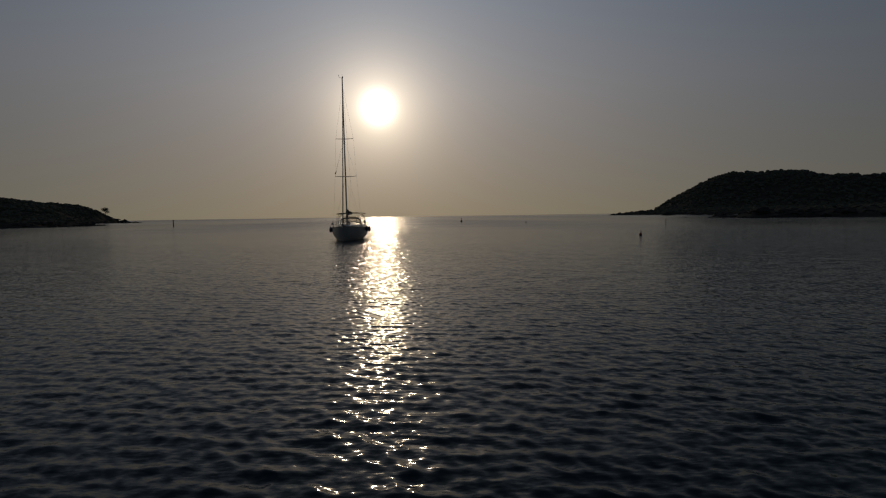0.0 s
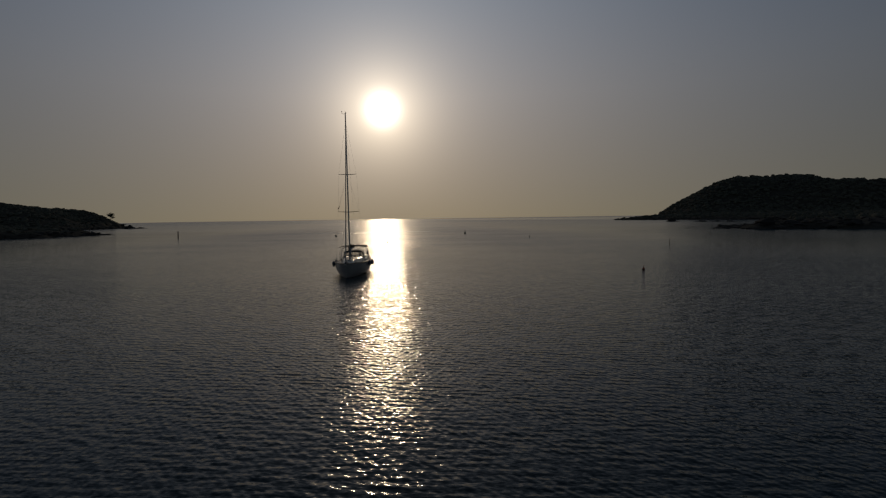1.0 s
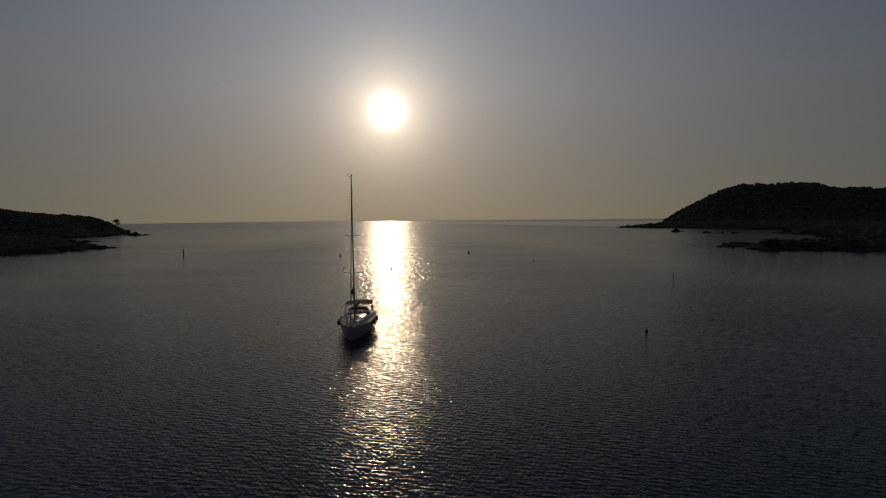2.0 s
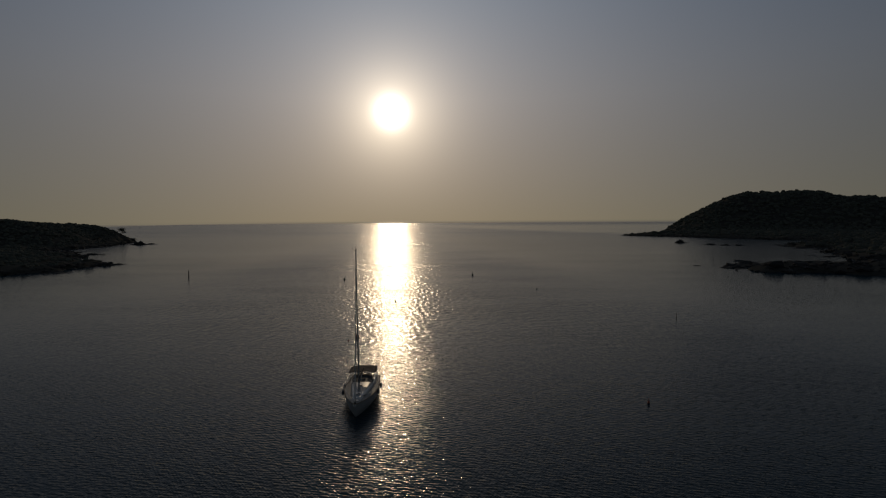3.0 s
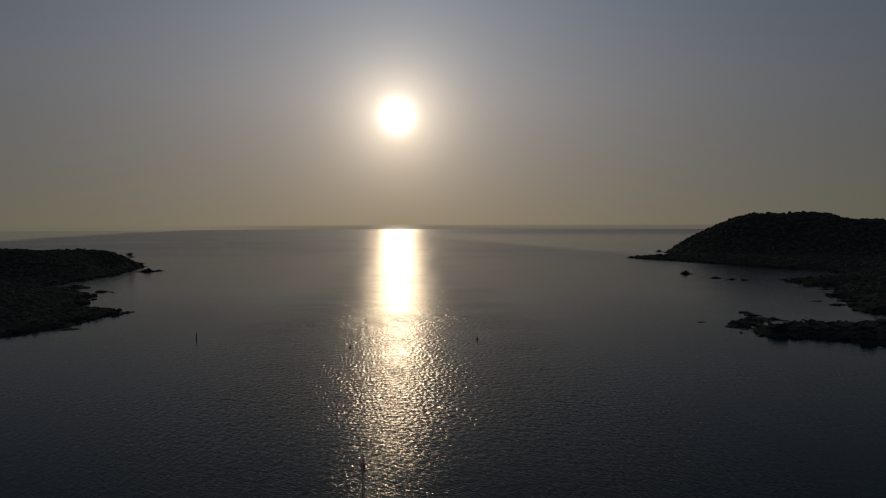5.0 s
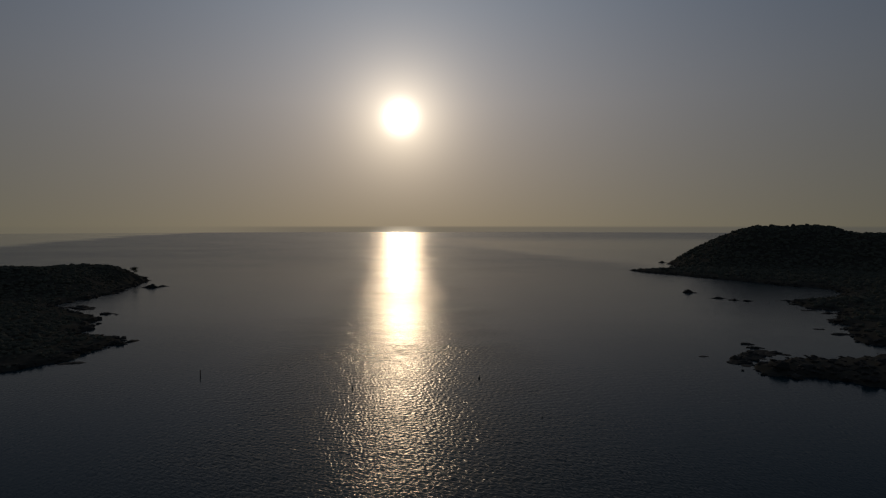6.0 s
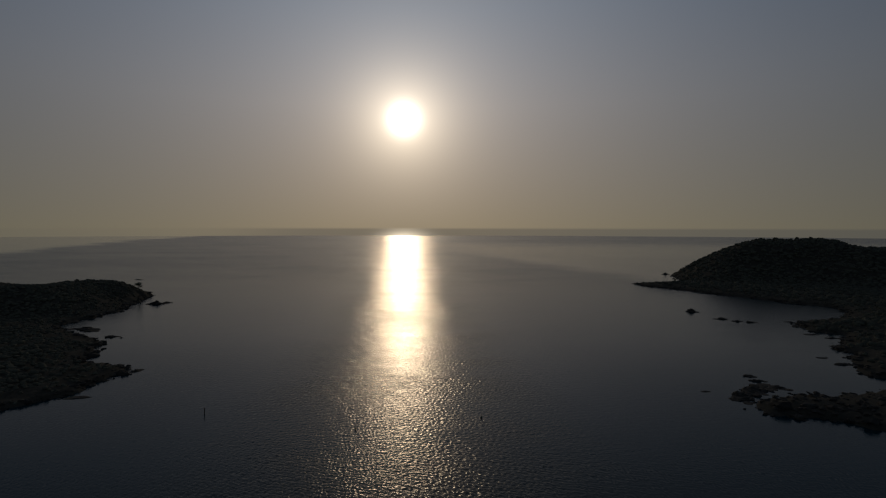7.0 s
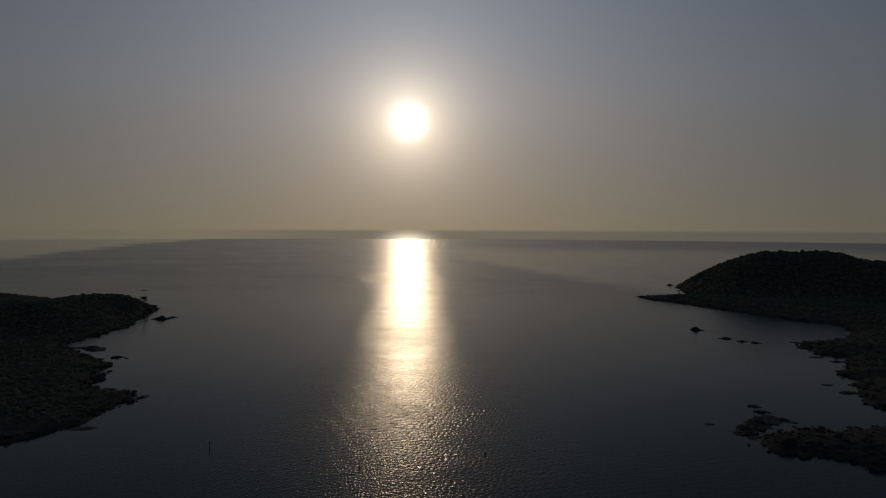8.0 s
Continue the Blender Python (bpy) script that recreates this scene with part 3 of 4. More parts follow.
def shore_places(land, box, count, seed):
    rng = np.random.RandomState(seed)
    x = rng.uniform(box[0], box[1], count)
    y = rng.uniform(box[2], box[3], count)
    z, s = land.height(x, y)
    bare = (np.abs(x - 190) < 90) & (np.abs(y - 228) < 50)  # the low point is bare rock
    ok = (s > -2.5) & ((s < 4.5) | bare) & (np.abs(x) < 0.95 * y)
    return np.stack([x, y, np.maximum(z, 0) - 0.1], -1)[ok], rng.gamma(1.8, 0.34, ok.sum()) + 0.25


pts, size = scrub_places(right_land, (200, 700, 230, 930), 20000, 21, 5, 1.5, 4.6)
strew("scrub", "dense dark evergreen scrub over the hill", "scrub", SCRUB, pts, size, 0.72, 1, BUSHES, False)
pts, size = scrub_places(left_land, (-560, -170, 190, 600), 26000, 22, 4, 1.1, 3.0)
strew("scrub", "dense dark evergreen scrub on the low headland", "scrub", SCRUB, pts, size, 0.65, 2, BUSHES, False)
pts, size = shore_places(right_land, (108, 420, 150, 920), 36000, 23)
strew("shore_boulders", "weathered dark boulders along the shore", "rocks", ROCK, pts, size, 0.6, 3, SHAPES)
pts, size = shore_places(left_land, (-400, -150, 160, 600), 26000, 24)
strew("shore_boulders", "weathered dark boulders along the low shore", "rocks", ROCK, pts, size, 0.6, 4, SHAPES)


def rock_islet(at, length, width, height, turn, seed, label):
    """A wave-worn islet: a few split slabs of rock in one low heap."""
    rng = random.Random(seed)
    base = new("rock_islet")
    base.matrix_world = pose(at[0], at[1], 0, 0, 0, turn)
    tagged(base, label, "rock", group="rock islets")
    count = max(3, min(9, int(length / 1.6)))
    peak = rng.uniform(-0.5, 0.1)
    for k in range(count):
        bm = bmesh.new()
        bmesh.ops.create_icosphere(bm, subdivisions=3, radius=1.0)
        u = (k + 0.5) / count * 2 - 1
        r = length / count * rng.uniform(0.9, 1.8)
        h = height * max(0.18, 1 - 1.1 * abs(u - peak)) * rng.uniform(0.6, 1.15)
        off = Vector((rng.uniform(0, 50), seed, k))
        for v in bm.verts:
            c = v.co
            n = 0.85 + 0.5 * noise.noise(c * 1.4 + off) + 0.3 * abs(noise.noise(c * 3.1 + off))
            step = 0.10 * math.floor((c.z + 0.4 * noise.noise(c * 2 + off)) * 4)
            v.co = Vector((c.x * n * r, c.y * n * max(r * 0.8, width * 0.26), max(c.z * 0.6 + step + 0.12, -0.6) * n * h))
        part("rock", bm, ROCK, base, at=pose(u * length * 0.42, rng.uniform(-0.34, 0.34) * width, 0, 0, 0, rng.uniform(-35, 35)))
    return base


ISLETS = (  # x, y, length, width, height, turn
    (197, 485, 10, 4.5, 2.7, -20), (203, 447, 10, 3.5, 1.5, 10), (211, 436, 7, 3, 1.2, 0), (219, 432, 7, 3, 1.0, 0), (250, 434, 8, 3, 0.9, -40),
    (117.5, 237, 12, 10, 0.9, 55), (125, 246, 14, 13, 1.1, 40), (134, 253.5, 14, 12, 1.2, 15), (142.5, 254, 10, 6, 0.8, -20), (121, 241, 11, 9, 1.3, 50), (130, 250, 12, 10, 1.4, 30), (107, 247, 3, 1.2, 0.25, 0), (200, 315, 5, 1.6, 0.4, 0), (203, 300, 11, 2.5, 0.8, 0), (139, 273, 5, 2, 0.7, 0), (139, 265, 7, 4, 0.9, -20), (236, 384, 9, 2.2, 0.6, 0), (243, 372, 12, 3, 0.8, 0),
    (-290.5, 508, 17, 8, 3.4, 12), (-284.5, 516, 8, 5, 1.6, 35), (-231.5, 353, 7.5, 3.5, 1.5, 0), (-268, 377, 30, 8, 1.8, -25), (-163, 225, 7, 3, 0.7, 20),
    (-224, 350, 2, 1.2, 0.5, 0), (-447, 743, 14, 4, 0.7, 0), (219, 725, 9, 3, 0.9, -20), (312, 880, 14, 5, 2.0, 0), (297, 800, 8, 3, 1.0, 0),
    (-166.5, 262, 5, 3.5, 1.9, 20), (-165, 269, 5, 2.2, 0.9, 60),
)
for k, (x, y, length, width, height, turn) in enumerate(ISLETS):
    rock_islet((x, y), length, width, height, turn, k + 1, "wave-worn dark granite islet standing in calm sea" if height > 1 else "low dark rock barely awash in calm sea")


def lone_tree(at, height, lean, seed, label):
    """A wind-bent pine: tapered trunk, limbs and a rounded crown of needle tufts."""
    rng = random.Random(seed)
    root = new("tree")
    root.matrix_world = pose(*at)
    tagged(root, label, "tree")
    trunk = bmesh.new()
    path = [Vector((lean * height * 0.35 * (t * t), 0.1 * math.sin(4 * t), t * height * 0.75)) for t in (0, 0.2, 0.4, 0.6, 0.8, 1.0)]
    path[0].z = -0.6
    tube(trunk, path, height * 0.045, 8, height * 0.018)
    part("trunk", trunk, BARK, root)
    tips = []
    for k in range(9):
        b = bmesh.new()
        start = path[3 + k % 3]
        a = k * 2.4 + rng.uniform(-0.4, 0.4)
        out = height * rng.uniform(0.16, 0.36)
        end = start + Vector((math.cos(a) * out + lean * out * 0.4, math.sin(a) * out, height * rng.uniform(0.1, 0.32)))
        tube(b, [start, (start + end) / 2 + Vector((0, 0, height * 0.03)), end], height * 0.014, 6, height * 0.005)
        part("limb", b, BARK, root)
        tips += [end, (start + end * 2) / 3, path[-1] + Vector((rng.uniform(-1, 1), rng.uniform(-1, 1), rng.uniform(0, 1))) * height * 0.12]
    crown = bmesh.new()
    for tip in tips:
        for _ in range(70):
            c = tip + Vector((rng.gauss(0, 1), rng.gauss(0, 1), rng.gauss(0, 0.85))) * height * 0.085
            d = Vector((rng.gauss(0, 1), rng.gauss(0, 1), rng.gauss(0, 0.7))).normalized()
            e = d.orthogonal().normalized() * height * 0.012
            d *= height * 0.035
            crown.faces.new([crown.verts.new(q) for q in (c - d, c + e, c + d, c - e)])
    part("crown", crown, LEAF, root)


def ground_at(land, x, y):
    return float(land.height(np.array([float(x)]), np.array([float(y)]))[0][0])


lone_tree((-337, 557, ground_at(left_land, -337, 557)), 8.0, 0.1, 2, "lone wind-bent pine on the headland's crest")
for k, (x, y, h) in enumerate(((268, 722, 3.6), (275, 715, 3.0))):
    lone_tree((x, y, ground_at(right_land, x, y)), h, 0.2, 10 + k, "small dark pine growing on the rocky headland")


# ---- buoys and beacons ----
def beacon_pole(at, height, radius, label):
    base = new("beacon")
    base.matrix_world = pose(*at, 0)
    tagged(base, label, "beacon")
    part("pole", lathe(bmesh.new(), [(radius, -3), (radius, height * 0.7), (radius * 0.8, height * 0.72), (radius * 0.8, height * 0.86)], 14), IRON, base)
    part("collar", lathe(bmesh.new(), [(radius, -0.2), (radius * 1.25, -0.1), (radius * 1.25, 0.45), (radius * 1.05, 0.6)], 14), IRON, base)
    part("topmark", lathe(bmesh.new(), [(radius * 1.3, height * 0.84), (radius * 1.3, height * 0.98), (radius * 1.0, height)], 14), IRON, base)


def buoy(at, height, radius, mat, label, lean=4):
    base = new("buoy")
    base.matrix_world = pose(at[0], at[1], 0, lean, lean * 0.6, 20)
    tagged(base, label, "buoy")
    part("float", lathe(bmesh.new(), [(radius * 0.5, -0.35), (radius * 0.9, -0.2), (radius, 0), (radius, height * 0.22), (radius * 0.82, height * 0.36), (radius * 0.45, height * 0.5), (radius * 0.2, height * 0.6)], 20), mat, base, smooth=True)
    part("mast", lathe(bmesh.new(), [(radius * 0.16, height * 0.55), (radius * 0.14, height * 0.95)], 10), IRON, base)
    part("topmark", lathe(bmesh.new(), [(radius * 0.1, height * 0.8), (radius * 0.4, height * 0.84), (radius * 0.4, height * 0.97), (radius * 0.1, height)], 12), mat, base)
    part("band", lathe(bmesh.new(), [(radius * 1.02, height * 0.03), (radius * 1.05, height * 0.06), (radius * 1.05, height * 0.16), (radius * 1.02, height * 0.19)], 20), RUBBER, base)


beacon_pole((-100.3, 207.3), 2.3, 0.17, "tall dark iron beacon pole standing in the bay")
beacon_pole((46.2, 115.6), 1.1, 0.05, "slender dark iron withy pole standing in the bay")
buoy((6.8, 207.8), 1.45, 0.33, BUOY_DARK, "dark conical channel buoy with a topmark, afloat")
buoy((-38.5, 193.5), 1.15, 0.3, BUOY_DARK, "dark conical buoy afloat in the bay")
buoy((-15.1, 141.8), 0.6, 0.19, BUOY_DARK, "small dark mooring buoy afloat in glittering water")
buoy((21.9, 61.8), 0.55, 0.15, BUOY_RED, "small pear-shaped mooring buoy with a short staff, afloat")
buoy((-17.1, 97.2), 1.2, 0.36, BUOY_RED, "dark red mooring buoy afloat beyond the yacht")
buoy((24.6, 165.5), 0.55, 0.17, BUOY_DARK, "small faded marker buoy afloat in the bay")


# ---- the yacht ----
# local axes: x towards the bow, y to port, z up from the waterline; mast foot at x = 0
BOW, STERN, BEAM = 4.0, -8.4, 3.95


def half_beam(x):
    """Half the deck's breadth at a station."""
    u = (BOW - x) / (BOW - STERN)
    return BEAM / 2 * min(1.0, math.sin(min(u / 0.62, 1.0) * math.pi / 2) ** 0.72) * (1 - 0.16 * max(u - 0.62, 0) / 0.38)


def sheer(x):
    u = (x - STERN) / (BOW - STERN)
    return 1.18 + 0.32 * u * u


def hull_sections():
    rows = []
    for k in range(33):
        u = k / 32
        x = BOW - u * (BOW - STERN)
        b, s = half_beam(x), sheer(x)
        draft = -0.62 * math.sin(min(max((u - 0.02) / 0.9, 0), 1) * math.pi) ** 0.6 - 0.02
        row = []
        for side in (1, -1):
            pts = []
            for j in range(9):
                v = j / 8
                z = draft + (s - draft) * v
                w = b * (1 - (1 - v) ** 2.6) ** 0.75
                # a raked stem: the foot of the bow stands further aft
                pts.append((x - 0.35 * (1 - v) * (1 - u) ** 6, side * w, z))
            row += pts[::-1] if side == 1 else pts[1:]
        rows.append(row)
    return rows


def deck_row(x, n=9, crown=0.07, inset=0.0):
    b = half_beam(x) - inset
    return [(x, b * (1 - 2 * j / (n - 1)), sheer(x) + crown * (1 - (1 - 2 * j / (n - 1)) ** 2)) for j in range(n)]


def house_sections(x0, x1, w0, w1, h0, h1, n=12):
    rows = []
    for k in range(n + 1):
        u = k / n
        x = x0 + (x1 - x0) * u
        e = min(1.0, math.sin(min(u / 0.25, 1) * math.pi / 2) * 0.999 + 0.02)
        w, h = w0 + (w1 - w0) * u, (h0 + (h1 - h0) * u) * e
        s = sheer(x)
        rows.append([(x, w * a, s + h * c) for a, c in ((1.05, -0.05), (1.0, 0.55), (0.93, 0.88), (0.7, 1.0), (0.0, 1.1), (-0.7, 1.0), (-0.93, 0.88), (-1.0, 0.55), (-1.05, -0.05))])
    return rows


def hoop(x_foot, x_top, width, z_foot, z_top, n=14):
    """A bent tube frame that spans the cockpit."""
    pts = []
    for k in range(n + 1):
        a = math.pi * k / n
        side = math.copysign(abs(math.cos(a)) ** 0.45, math.cos(a))
        up = math.sin(a) ** 0.55
        pts.append((x_foot + (x_top - x_foot) * up, width / 2 * side, z_foot + (z_top - z_foot) * up))
    return pts


def canopy(bm, rows, thick=0.03):
    """A stretched cloth with thickness over hoops."""
    top = [[bm.verts.new(p) for p in r] for r in rows]
    low = [[bm.verts.new((p[0], p[1] * 0.99, p[2] - thick)) for p in r] for r in rows]
    n = len(rows[0])
    for a, b in zip(top, top[1:]):
        for k in range(n - 1):
            bm.faces.new((a[k], b[k], b[k + 1], a[k + 1]))
    for a, b in zip(low, low[1:]):
        for k in range(n - 1):
            bm.faces.new((a[k], a[k + 1], b[k + 1], b[k]))
    for a, b in ((top[0], low[0]), (low[-1], top[-1])):
        for k in range(n - 1):
            bm.faces.new((a[k], a[k + 1], b[k + 1], b[k]))
    for k in (0, n - 1):
        for i in range(len(rows) - 1):
            q = (top[i][k], low[i][k], low[i + 1][k], top[i + 1][k])
            bm.faces.new(q if k == 0 else q[::-1])
    return bm


def build_yacht():
    yacht = new("sailing_yacht")
    tagged(yacht, "pale grey sailing yacht at anchor, sails furled, brown cockpit canopy", "sailboat")
    hull = part("hull", loft(bmesh.new(), hull_sections(), caps=False), HULL, yacht, "glossy pale grey hull", True)
    t = bmesh.new()
    rows = hull_sections()
    t.faces.new([t.verts.new(p) for p in rows[-1]])
    part("transom", t, HULL, hull)
    for side in (1, -1):
        b = bmesh.new()
        pts = [(x, side * (half_beam(x) - 0.02), sheer(x) + 0.03) for x in (BOW - 0.05 - k * (BOW - STERN - 0.1) / 24 for k in range(25))]
        tube(b, pts, 0.04, 6)
        part("toe_rail", b, TEAK, yacht, "weathered teak toe rail", True)
    part("deck", loft(bmesh.new(), [deck_row(BOW - 0.02 - k * (BOW - STERN - 0.04) / 30, inset=0.03 if k else 0.0) for k in range(31)]), DECK, yacht, "pale non-slip deck", True)
    roof = part("coachroof", loft(bmesh.new(), house_sections(2.3, -3.5, 0.45, 1.28, 0.26, 0.46)), GELCOAT, yacht, "low white coachroof", True)
    end = bmesh.new()
    end.faces.new([end.verts.new(p) for p in house_sections(2.3, -3.5, 0.45, 1.28, 0.26, 0.46)[-1]])
    part("bulkhead", end, GELCOAT, roof)
    for side in (1, -1):
        for x0, x1 in ((1.2, 0.2), (-0.1, -1.3), (-1.6, -3.0)):
            b = bmesh.new()
            rows = []
            for k in range(6):
                x = x0 + (x1 - x0) * k / 5
                u = (2.3 - x) / 5.9
                w, h = 0.45 + 0.83 * u, 0.26 + 0.20 * u
                y = side * (w * 1.0 + 0.016)
                rows.append([(x, y + side * 0.012, sheer(x) + h * 0.18), (x, y - side * 0.02, sheer(x) + h * 0.62)])
            loft(b, rows if side > 0 else rows[::-1])
            part("window", b, SMOKED, roof, "smoked portlight")
    for x, w in ((2.75, 0.5), (1.1, 0.42), (-1.9, 0.4)):
        z = sheer(x) + (0.09 if x > 2.4 else 0.34 + 0.16 * (2.3 - x) / 5.9 * 1.1)
        hatch = part("hatch", block(bmesh.new(), (w, w, 0.05), (x, 0, z), 0.015), ALLOY, yacht)
        part("pane", block(bmesh.new(), (w - 0.1, w - 0.1, 0.02), (x, 0, z + 0.03), 0.005), SMOKED, hatch)
    # cockpit
    for side in (1, -1):
        part("coaming", loft(bmesh.new(), [[(x, side * (y0 + dy), sheer(x) + dz) for dy, dz in ((-0.12, 0), (-0.1, 0.3), (0.0, 0.36), (0.14, 0.28), (0.2, 0.02))][::side] for x, y0 in ((-3.5, 1.2), (-5.2, 1.25), (-7.2, 1.22), (-7.9, 1.1))]), GELCOAT, yacht, smooth=True)
        part("cockpit_seat", block(bmesh.new(), (3.0, 0.5, 0.1), (-6.0, side * 0.85, sheer(-5.7) + 0.1), 0.03), TEAK, yacht, "teak cockpit seat")
        wheel = bmesh.new()
        ring = [(-6.6 + 0.08 * math.sin(a), side * 0.55 + 0.42 * math.cos(a), sheer(-6.6) + 0.62 + 0.42 * math.sin(a)) for a in (2 * math.pi * k / 24 for k in range(25))]
        tube(wheel, ring, 0.018, 6, caps=False)
        for k in range(5):
            a = 2 * math.pi * k / 5
            tube(wheel, [(-6.6, side * 0.55, sheer(-6.6) + 0.62), (-6.6 + 0.08 * math.sin(a), side * 0.55 + 0.42 * math.cos(a), sheer(-6.6) + 0.62 + 0.42 * math.sin(a))], 0.01, 5)
        part("steering_wheel", wheel, STEEL, yacht)
        part("pedestal", loft(bmesh.new(), [[(-6.45 + dx * s, side * 0.55 + dy * s, z) for dx, dy in ((-0.12, -0.15), (0.12, -0.15), (0.12, 0.15), (-0.12, 0.15))] for z, s in ((1.2, 1.2), (1.65, 0.9), (1.9, 1.1), (1.95, 0.8))], closed=True), GELCOAT, yacht)
        for x in (-4.5, -5.1):
            part("winch", lathe(bmesh.new(), [(0.1, 0), (0.09, 0.05), (0.06, 0.1), (0.07, 0.17), (0.09, 0.19), (0.05, 0.21)], 14), STEEL, yacht, at=pose(x, side * 1.2, sheer(x) + 0.34))
    part("cockpit_table", block(bmesh.new(), (1.1, 0.3, 0.5), (-5.2, 0, sheer(-5.2) + 0.3), 0.04), TEAK, yacht)
    # rig
    top = 17.45
    mast_path = [(0 - 0.10 * (k / 8) ** 2, 0, 1.4 + (top - 1.4) * k / 8) for k in range(9)]
    mast = part("mast", tube(bmesh.new(), mast_path, 0.09, 12, 0.06), ALLOY, yacht, "tall grey alloy mast", True)
    vane = bmesh.new()
    tube(vane, [(-0.1, 0, top - 0.02), (-0.05, -0.25, top - 0.02), (-0.02, -0.36, top + 0.06), (0.0, -0.36, top + 0.2)], 0.016, 5)
    tube(vane, [(-0.1, 0, top), (-0.1, -0.02, top + 0.35)], 0.012, 5)
    block(vane, (0.22, 0.05, 0.06), (0.0, -0.36, top + 0.22), 0)
    part("wind_vane", vane, RUBBER, mast)
    part("anchor_light", lathe(bmesh.new(), [(0.05, 0), (0.06, 0.04), (0.05, 0.12), (0.01, 0.14)], 10), SMOKED, mast, at=pose(-0.12, 0.05, top))
    tips = {}
    for z, reach in ((6.85, 1.15), (10.9, 0.95)):
        for side in (1, -1):
            b = bmesh.new()
            tip = Vector((-0.35, side * reach, z + 0.08))
            tube(b, [(-0.03, 0, z), tip], 0.045, 6, 0.025)
            part("spreader", b, ALLOY, mast)
            tips[z, side] = tip
    for side in (1, -1):
        chain = Vector((-0.45, side * (half_beam(-0.45) - 0.12), sheer(-0.45)))
        for a, b, r in ((chain, tips[6.85, side], 0.007), (tips[6.85, side], tips[10.9, side], 0.006), (tips[10.9, side], Vector((-0.08, 0, 16.6)), 0.006), (chain + Vector((0.1, -side * 0.1, 0)), Vector((-0.03, 0, 6.7)), 0.006), (tips[6.85, side], Vector((-0.05, 0, 10.8)), 0.005)):
            part("shroud", tube(bmesh.new(), [a, b], r, 5), STEEL, yacht)
        part("backstay", tube(bmesh.new(), [(STERN + 0.15, side * 0.95, sheer(STERN)), (-5.5, 0, 6.0)], 0.006, 5), STEEL, yacht)
    part("backstay", tube(bmesh.new(), [(-5.5, 0, 6.0), (-0.12, 0, top - 0.1)], 0.007, 5), STEEL, yacht)
    # furled headsail wound round the forestay
    b = bmesh.new()
    stem, head = Vector((BOW - 0.12, 0, sheer(BOW) + 0.25)), Vector((0.02, 0, 16.5))
    n = 28
    sag = [stem.lerp(head, k / n) - Vector((0.10 * math.sin(math.pi * k / n), 0, 0.1 * math.sin(math.pi * k / n))) for k in range(n + 1)]
    tube(b, sag, 0.065, 9, 0.035)
    for v in b.verts:
        v.co += Vector((noise.noise(v.co * 2.0), noise.noise(v.co * 2.0 + Vector((9, 0, 0))), 0)) * 0.015
    part("furled_sail", b, SAILCLOTH, yacht, "headsail furled round the forestay", True)
    part("furling_drum", lathe(bmesh.new(), [(0.05, 0), (0.13, 0.02), (0.13, 0.05), (0.07, 0.07), (0.07, 0.15), (0.13, 0.17), (0.13, 0.2), (0.04, 0.22)], 14), RUBBER, yacht, at=pose(BOW - 0.14, 0, sheer(BOW) + 0.06))
    # boom with its sail stowed in a cover
    boom = part("boom", tube(bmesh.new(), [(-0.15, 0, 2.75), (-2.4, 0, 2.8), (-5.0, 0, 2.86)], 0.09, 10, 0.08), ALLOY, yacht, smooth=True)
    b = bmesh.new()
    rows = []
    for k in range(19):
        u = k / 18
        x = -0.2 - 4.6 * u
        h = 0.5 * (1 - 0.65 * u) + 0.04 * math.sin(9 * u)
        rows.append([(x, 0.13 * (1 - 0.3 * u) * math.cos(a), 2.84 + 0.06 * u + h / 2 + (h / 2) * math.sin(a)) for a in (2 * math.pi * j / 10 for j in range(10))])
    part("sail_cover", loft(b, rows, closed=True), CANVAS, boom, "brown sail cover over the stowed mainsail", True)
    part("kicker", tube(bmesh.new(), [(-0.12, 0, 1.75), (-1.3, 0, 2.7)], 0.035, 8), ALLOY, yacht)
    # spray hood and canopy
    HOOD = material("faded_grey_canvas", (0.13, 0.12, 0.115), 0.85, vary=0.25, scale=3, fine=80, bump=0.3, depth=0.004)
    rows = [hoop(-3.25, -2.85, 2.3, sheer(-3.4) + 0.3, 1.95), hoop(-3.45, -3.20, 2.35, sheer(-3.4) + 0.3, 2.32), hoop(-3.60, -3.75, 2.4, sheer(-3.4) + 0.3, 2.46), hoop(-3.65, -4.25, 2.4, sheer(-3.4) + 0.3, 2.48)]
    hood = part("spray_hood", canopy(bmesh.new(), rows[1:]), HOOD, yacht, "faded grey canvas spray hood", True)
    part("hem", tube(bmesh.new(), rows[0], 0.03, 6), HOOD, hood)
    for a, b in ((0.06, 0.36), (0.38, 0.62), (0.64, 0.94)):
        steps = [a + (b - a) * k / 6 for k in range(7)]

        def along(row, u):
            q = u * (len(row) - 1)
            i = min(int(q), len(row) - 2)
            return Vector(row[i]).lerp(Vector(row[i + 1]), q - i)

        sheet = canopy(bmesh.new(), [[along(rows[0], u) for u in steps], [along(rows[1], u) for u in steps]], 0.006)
        part("pane", sheet, VINYL, hood, "clear vinyl window")
        seam = along(rows[0], b + 0.01), along(rows[1], b + 0.01)
        if b < 0.9:
            part("seam", tube(bmesh.new(), seam, 0.025, 6), HOOD, hood)
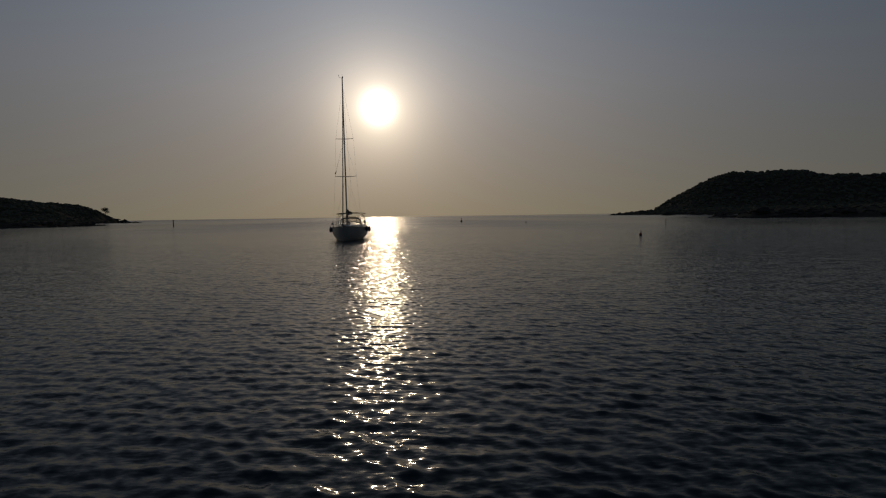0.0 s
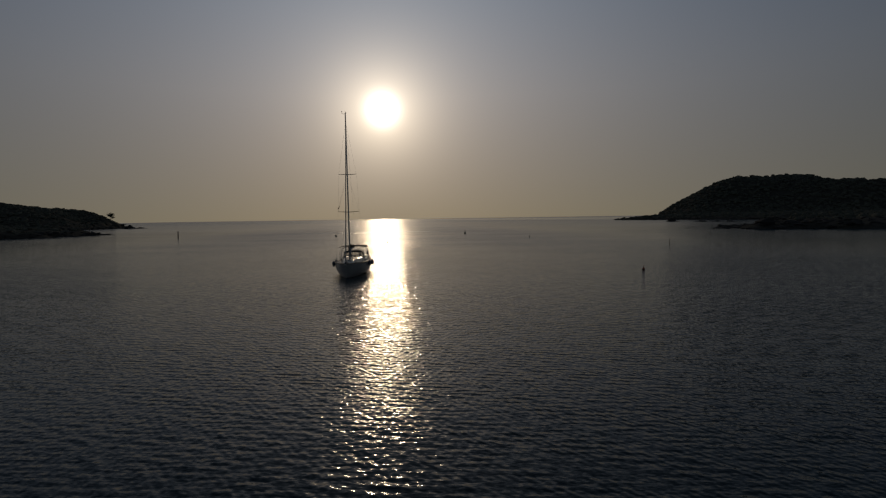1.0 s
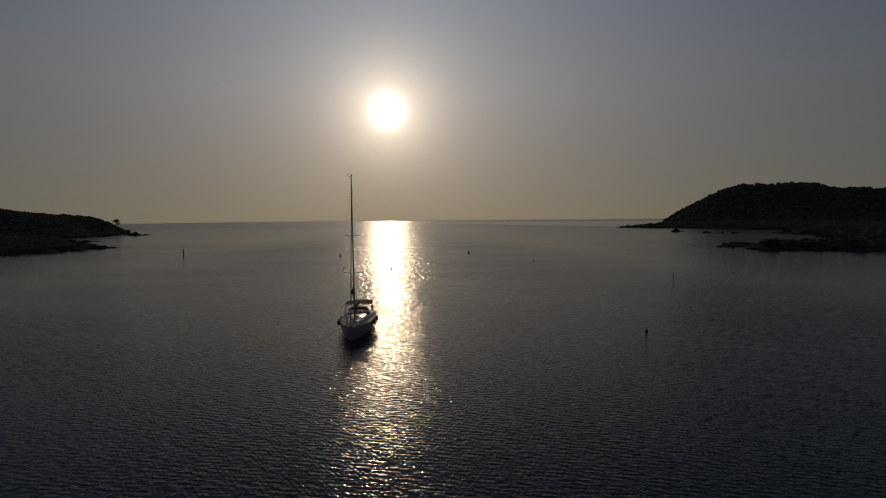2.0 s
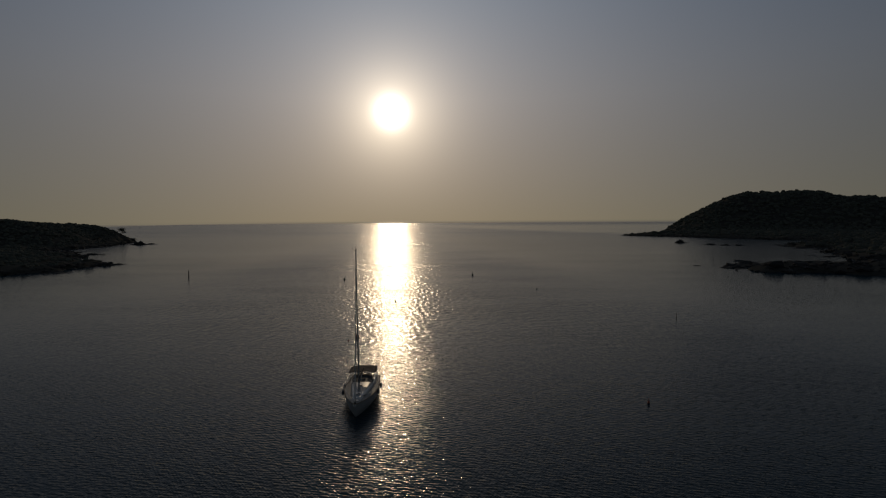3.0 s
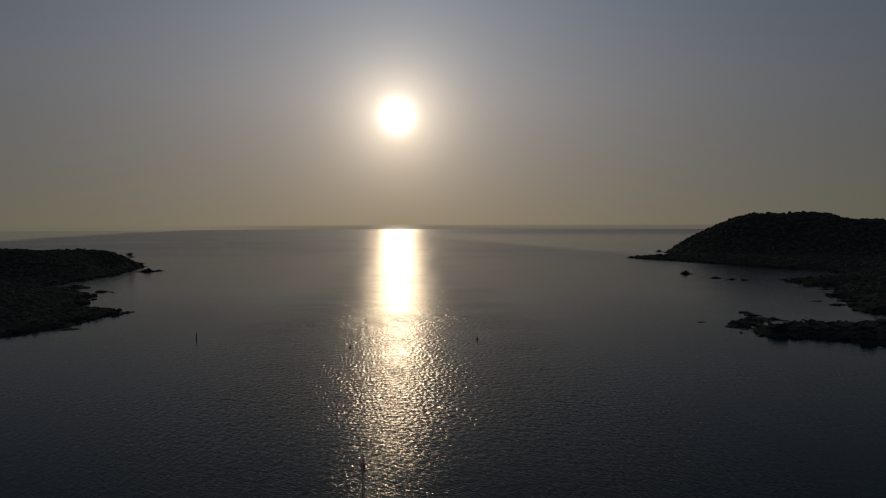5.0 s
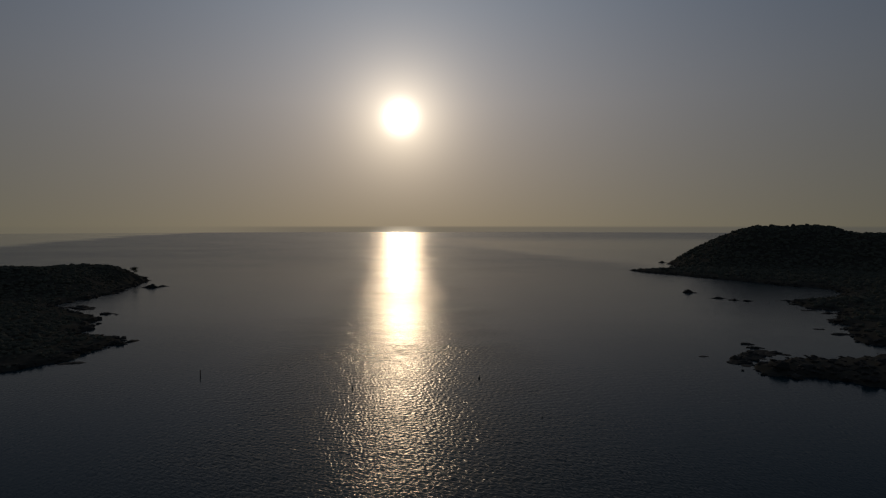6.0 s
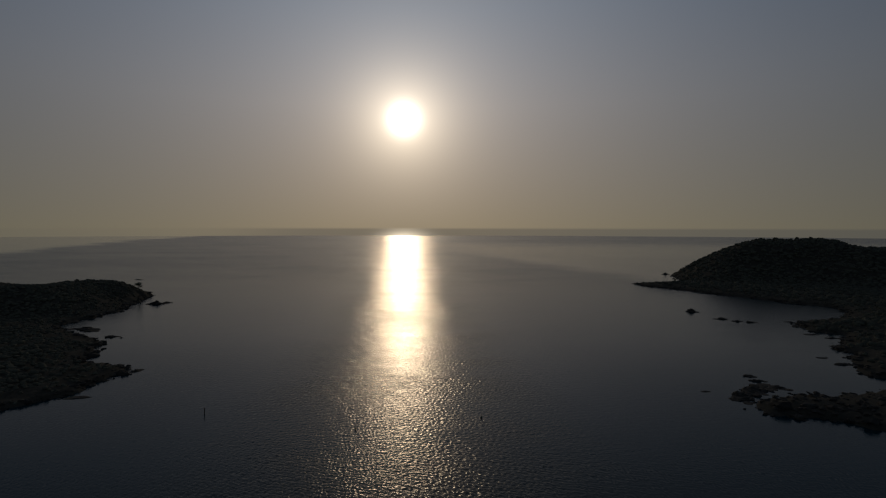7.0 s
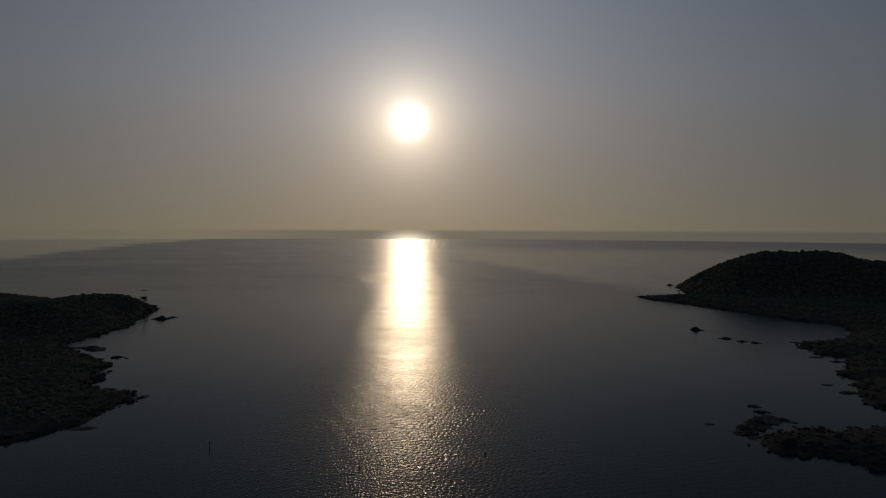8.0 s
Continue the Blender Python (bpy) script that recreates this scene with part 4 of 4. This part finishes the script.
    for x0, x1 in ((-3.4, -4.85), (-4.95, -6.1)):
        rows = []
        for k in range(7):
            u = k / 6
            x = x0 + (x1 - x0) * u
            rows.append([(x, 1.58 - 3.16 * j / 12, 2.86 - 0.03 * math.sin(math.pi * u) + 0.15 * math.sin(math.pi * j / 12) ** 0.7 + 0.02 * abs(j - 6) / 6) for j in range(13)])
        cloth = part("canopy", canopy(bmesh.new(), rows, 0.035), CANVAS, yacht, "dark brown canvas sun canopy", True)
        for r in (rows[0], rows[-1]):
            part("canopy_hem", tube(bmesh.new(), [(p[0], p[1], p[2] - 0.02) for p in r], 0.028, 6), CANVAS, cloth)
    part("grab_rail", tube(bmesh.new(), [(p[0] - 0.03, p[1], p[2] + 0.05) for p in hoop(-3.65, -4.25, 2.42, sheer(-3.4) + 0.3, 2.52)[2:-2]], 0.024, 6), STEEL, hood, "stainless grab rail along the hood's edge", True)
    for x in (-3.5, -4.9, -6.05):
        part("canopy_hoop", tube(bmesh.new(), hoop(-4.8 + (x + 4.8) * 0.35, x, 3.25, sheer(-4.8) + 0.1, 2.9), 0.02, 6), STEEL, yacht, smooth=True)
    # guard rails
    for side in (1, -1):
        wires = []
        for k, x in enumerate((2.2, 0.5, -1.3, -3.1, -4.9)):
            foot = Vector((x, side * (half_beam(x) - 0.08), sheer(x)))
            head = foot + Vector((0, side * 0.03, 0.63))
            part("stanchion", tube(bmesh.new(), [foot, head], 0.014, 6), STEEL, yacht)
            wires.append(head)
        first = Vector((3.0, side * (half_beam(3.0) - 0.05), sheer(3.0) + 0.62))
        last = Vector((-6.6, side * (half_beam(-6.6) - 0.08), sheer(-6.6) + 0.63))
        for drop in (0, 0.3):
            part("lifeline", tube(bmesh.new(), [p - Vector((0, 0, drop)) for p in [first] + wires + [last]], 0.007, 5), STEEL, yacht)
        push = [last - Vector((0, 0, 0.62)), last, Vector((-7.6, side * (half_beam(-7.6) - 0.08), sheer(-7.6) + 0.65)), Vector((-8.25, side * 1.1, sheer(-8) + 0.65)), Vector((-8.3, side * 0.45, sheer(-8) + 0.65)), Vector((-8.3, side * 0.45, sheer(-8)))]
        part("pushpit", tube(bmesh.new(), push, 0.016, 6), STEEL, yacht)
        part("davit_leg", tube(bmesh.new(), [Vector((-7.6, side * (half_beam(-7.6) - 0.08), sheer(-7.6))), Vector((-7.6, side * (half_beam(-7.6) - 0.08), sheer(-7.6) + 0.65))], 0.016, 6), STEEL, yacht)
    pulpit = [(3.0, half_beam(3.0) - 0.05, sheer(3.0)), (3.0, half_beam(3.0) - 0.05, sheer(3.0) + 0.62), (3.7, 0.32, sheer(3.7) + 0.68), (4.05, 0.12, sheer(4) + 0.7), (4.05, -0.12, sheer(4) + 0.7), (3.7, -0.32, sheer(3.7) + 0.68), (3.0, -half_beam(3.0) + 0.05, sheer(3.0) + 0.62), (3.0, -half_beam(3.0) + 0.05, sheer(3.0))]
    part("pulpit", tube(bmesh.new(), pulpit, 0.016, 6), STEEL, yacht)
    for side in (1, -1):
        part("pulpit_leg", tube(bmesh.new(), [(3.75, side * 0.16, sheer(3.7)), (3.9, side * 0.22, sheer(3.7) + 0.68)], 0.014, 6), STEEL, yacht)
    # bow roller
    anchor = bmesh.new()
    block(anchor, (0.55, 0.07, 0.06), (BOW + 0.02, 0, sheer(BOW) + 0.05), 0.015)
    block(anchor, (0.12, 0.24, 0.08), (BOW + 0.24, 0, sheer(BOW) - 0.02), 0.02)
    part("bow_roller", anchor, STEEL, yacht)
    # outboard clamped to the stern rail
    motor = part("outboard", loft(bmesh.new(), [[(-8.2 + dx * s, 1.25 + dy * s, z) for dx, dy in ((-0.16, -0.1), (0.16, -0.1), (0.2, 0), (0.16, 0.1), (-0.16, 0.1), (-0.2, 0))] for z, s in ((1.72, 0.5), (1.76, 1.0), (1.95, 1.05), (2.05, 0.8), (2.08, 0.4))], closed=True), RUBBER, yacht, "small black outboard on the stern rail", True)
    part("shaft", tube(bmesh.new(), [(-8.2, 1.25, 1.74), (-8.2, 1.25, 1.3)], 0.05, 8), ALLOY, motor)
    flag = bmesh.new()
    loft(flag, [[(-0.36 - 0.03 * math.sin(5 * u), -1.0 - 0.16 * u, 7.35 - 0.2 * u + dz) for u in (0, 0.25, 0.5, 0.75, 1.0)] for dz in (0.0, 0.08, 0.16)])
    part("courtesy_flag", flag, FLAG, yacht, "small faded flag on the spreader halyard")
    part("flag_halyard", tube(bmesh.new(), [(-0.36, -1.1, 6.95), (-0.36, -1.0, 7.7), (-0.1, -0.1, 10.8)], 0.006, 5), RUBBER, yacht)
    yacht.matrix_world = pose(YACHT_AT[0], YACHT_AT[1], 0, 0.6, 0, -90 + YACHT_TURN)
    return yacht


YACHT_AT, YACHT_TURN = (-10.44, 60.75), 3.5
yacht = build_yacht()


def fender(x, side, drop, label):
    ob = new("fender")
    tagged(ob, label, "fender", group="fenders along the yacht")
    part("body", lathe(bmesh.new(), [(0.03, -0.26), (0.09, -0.22), (0.13, -0.12), (0.145, 0.0), (0.13, 0.1), (0.09, 0.18), (0.05, 0.23), (0.045, 0.28)], 16), FENDER, ob, smooth=True)
    part("rope", tube(bmesh.new(), [(0, 0, 0.26), (0, -side * 0.06, 0.26 + drop)], 0.01, 5), SAILCLOTH, ob)
    ob.matrix_world = yacht.matrix_world @ pose(x, side * (half_beam(x) + 0.16), sheer(x) - 0.15) @ Matrix.Scale(1.25, 4)
    return ob


for x, side in ((-1.6, 1), (-4.2, 1), (-1.6, -1), (-4.2, -1)):
    fender(x, side, 0.55, "navy vinyl fender hanging from the yacht's rail")
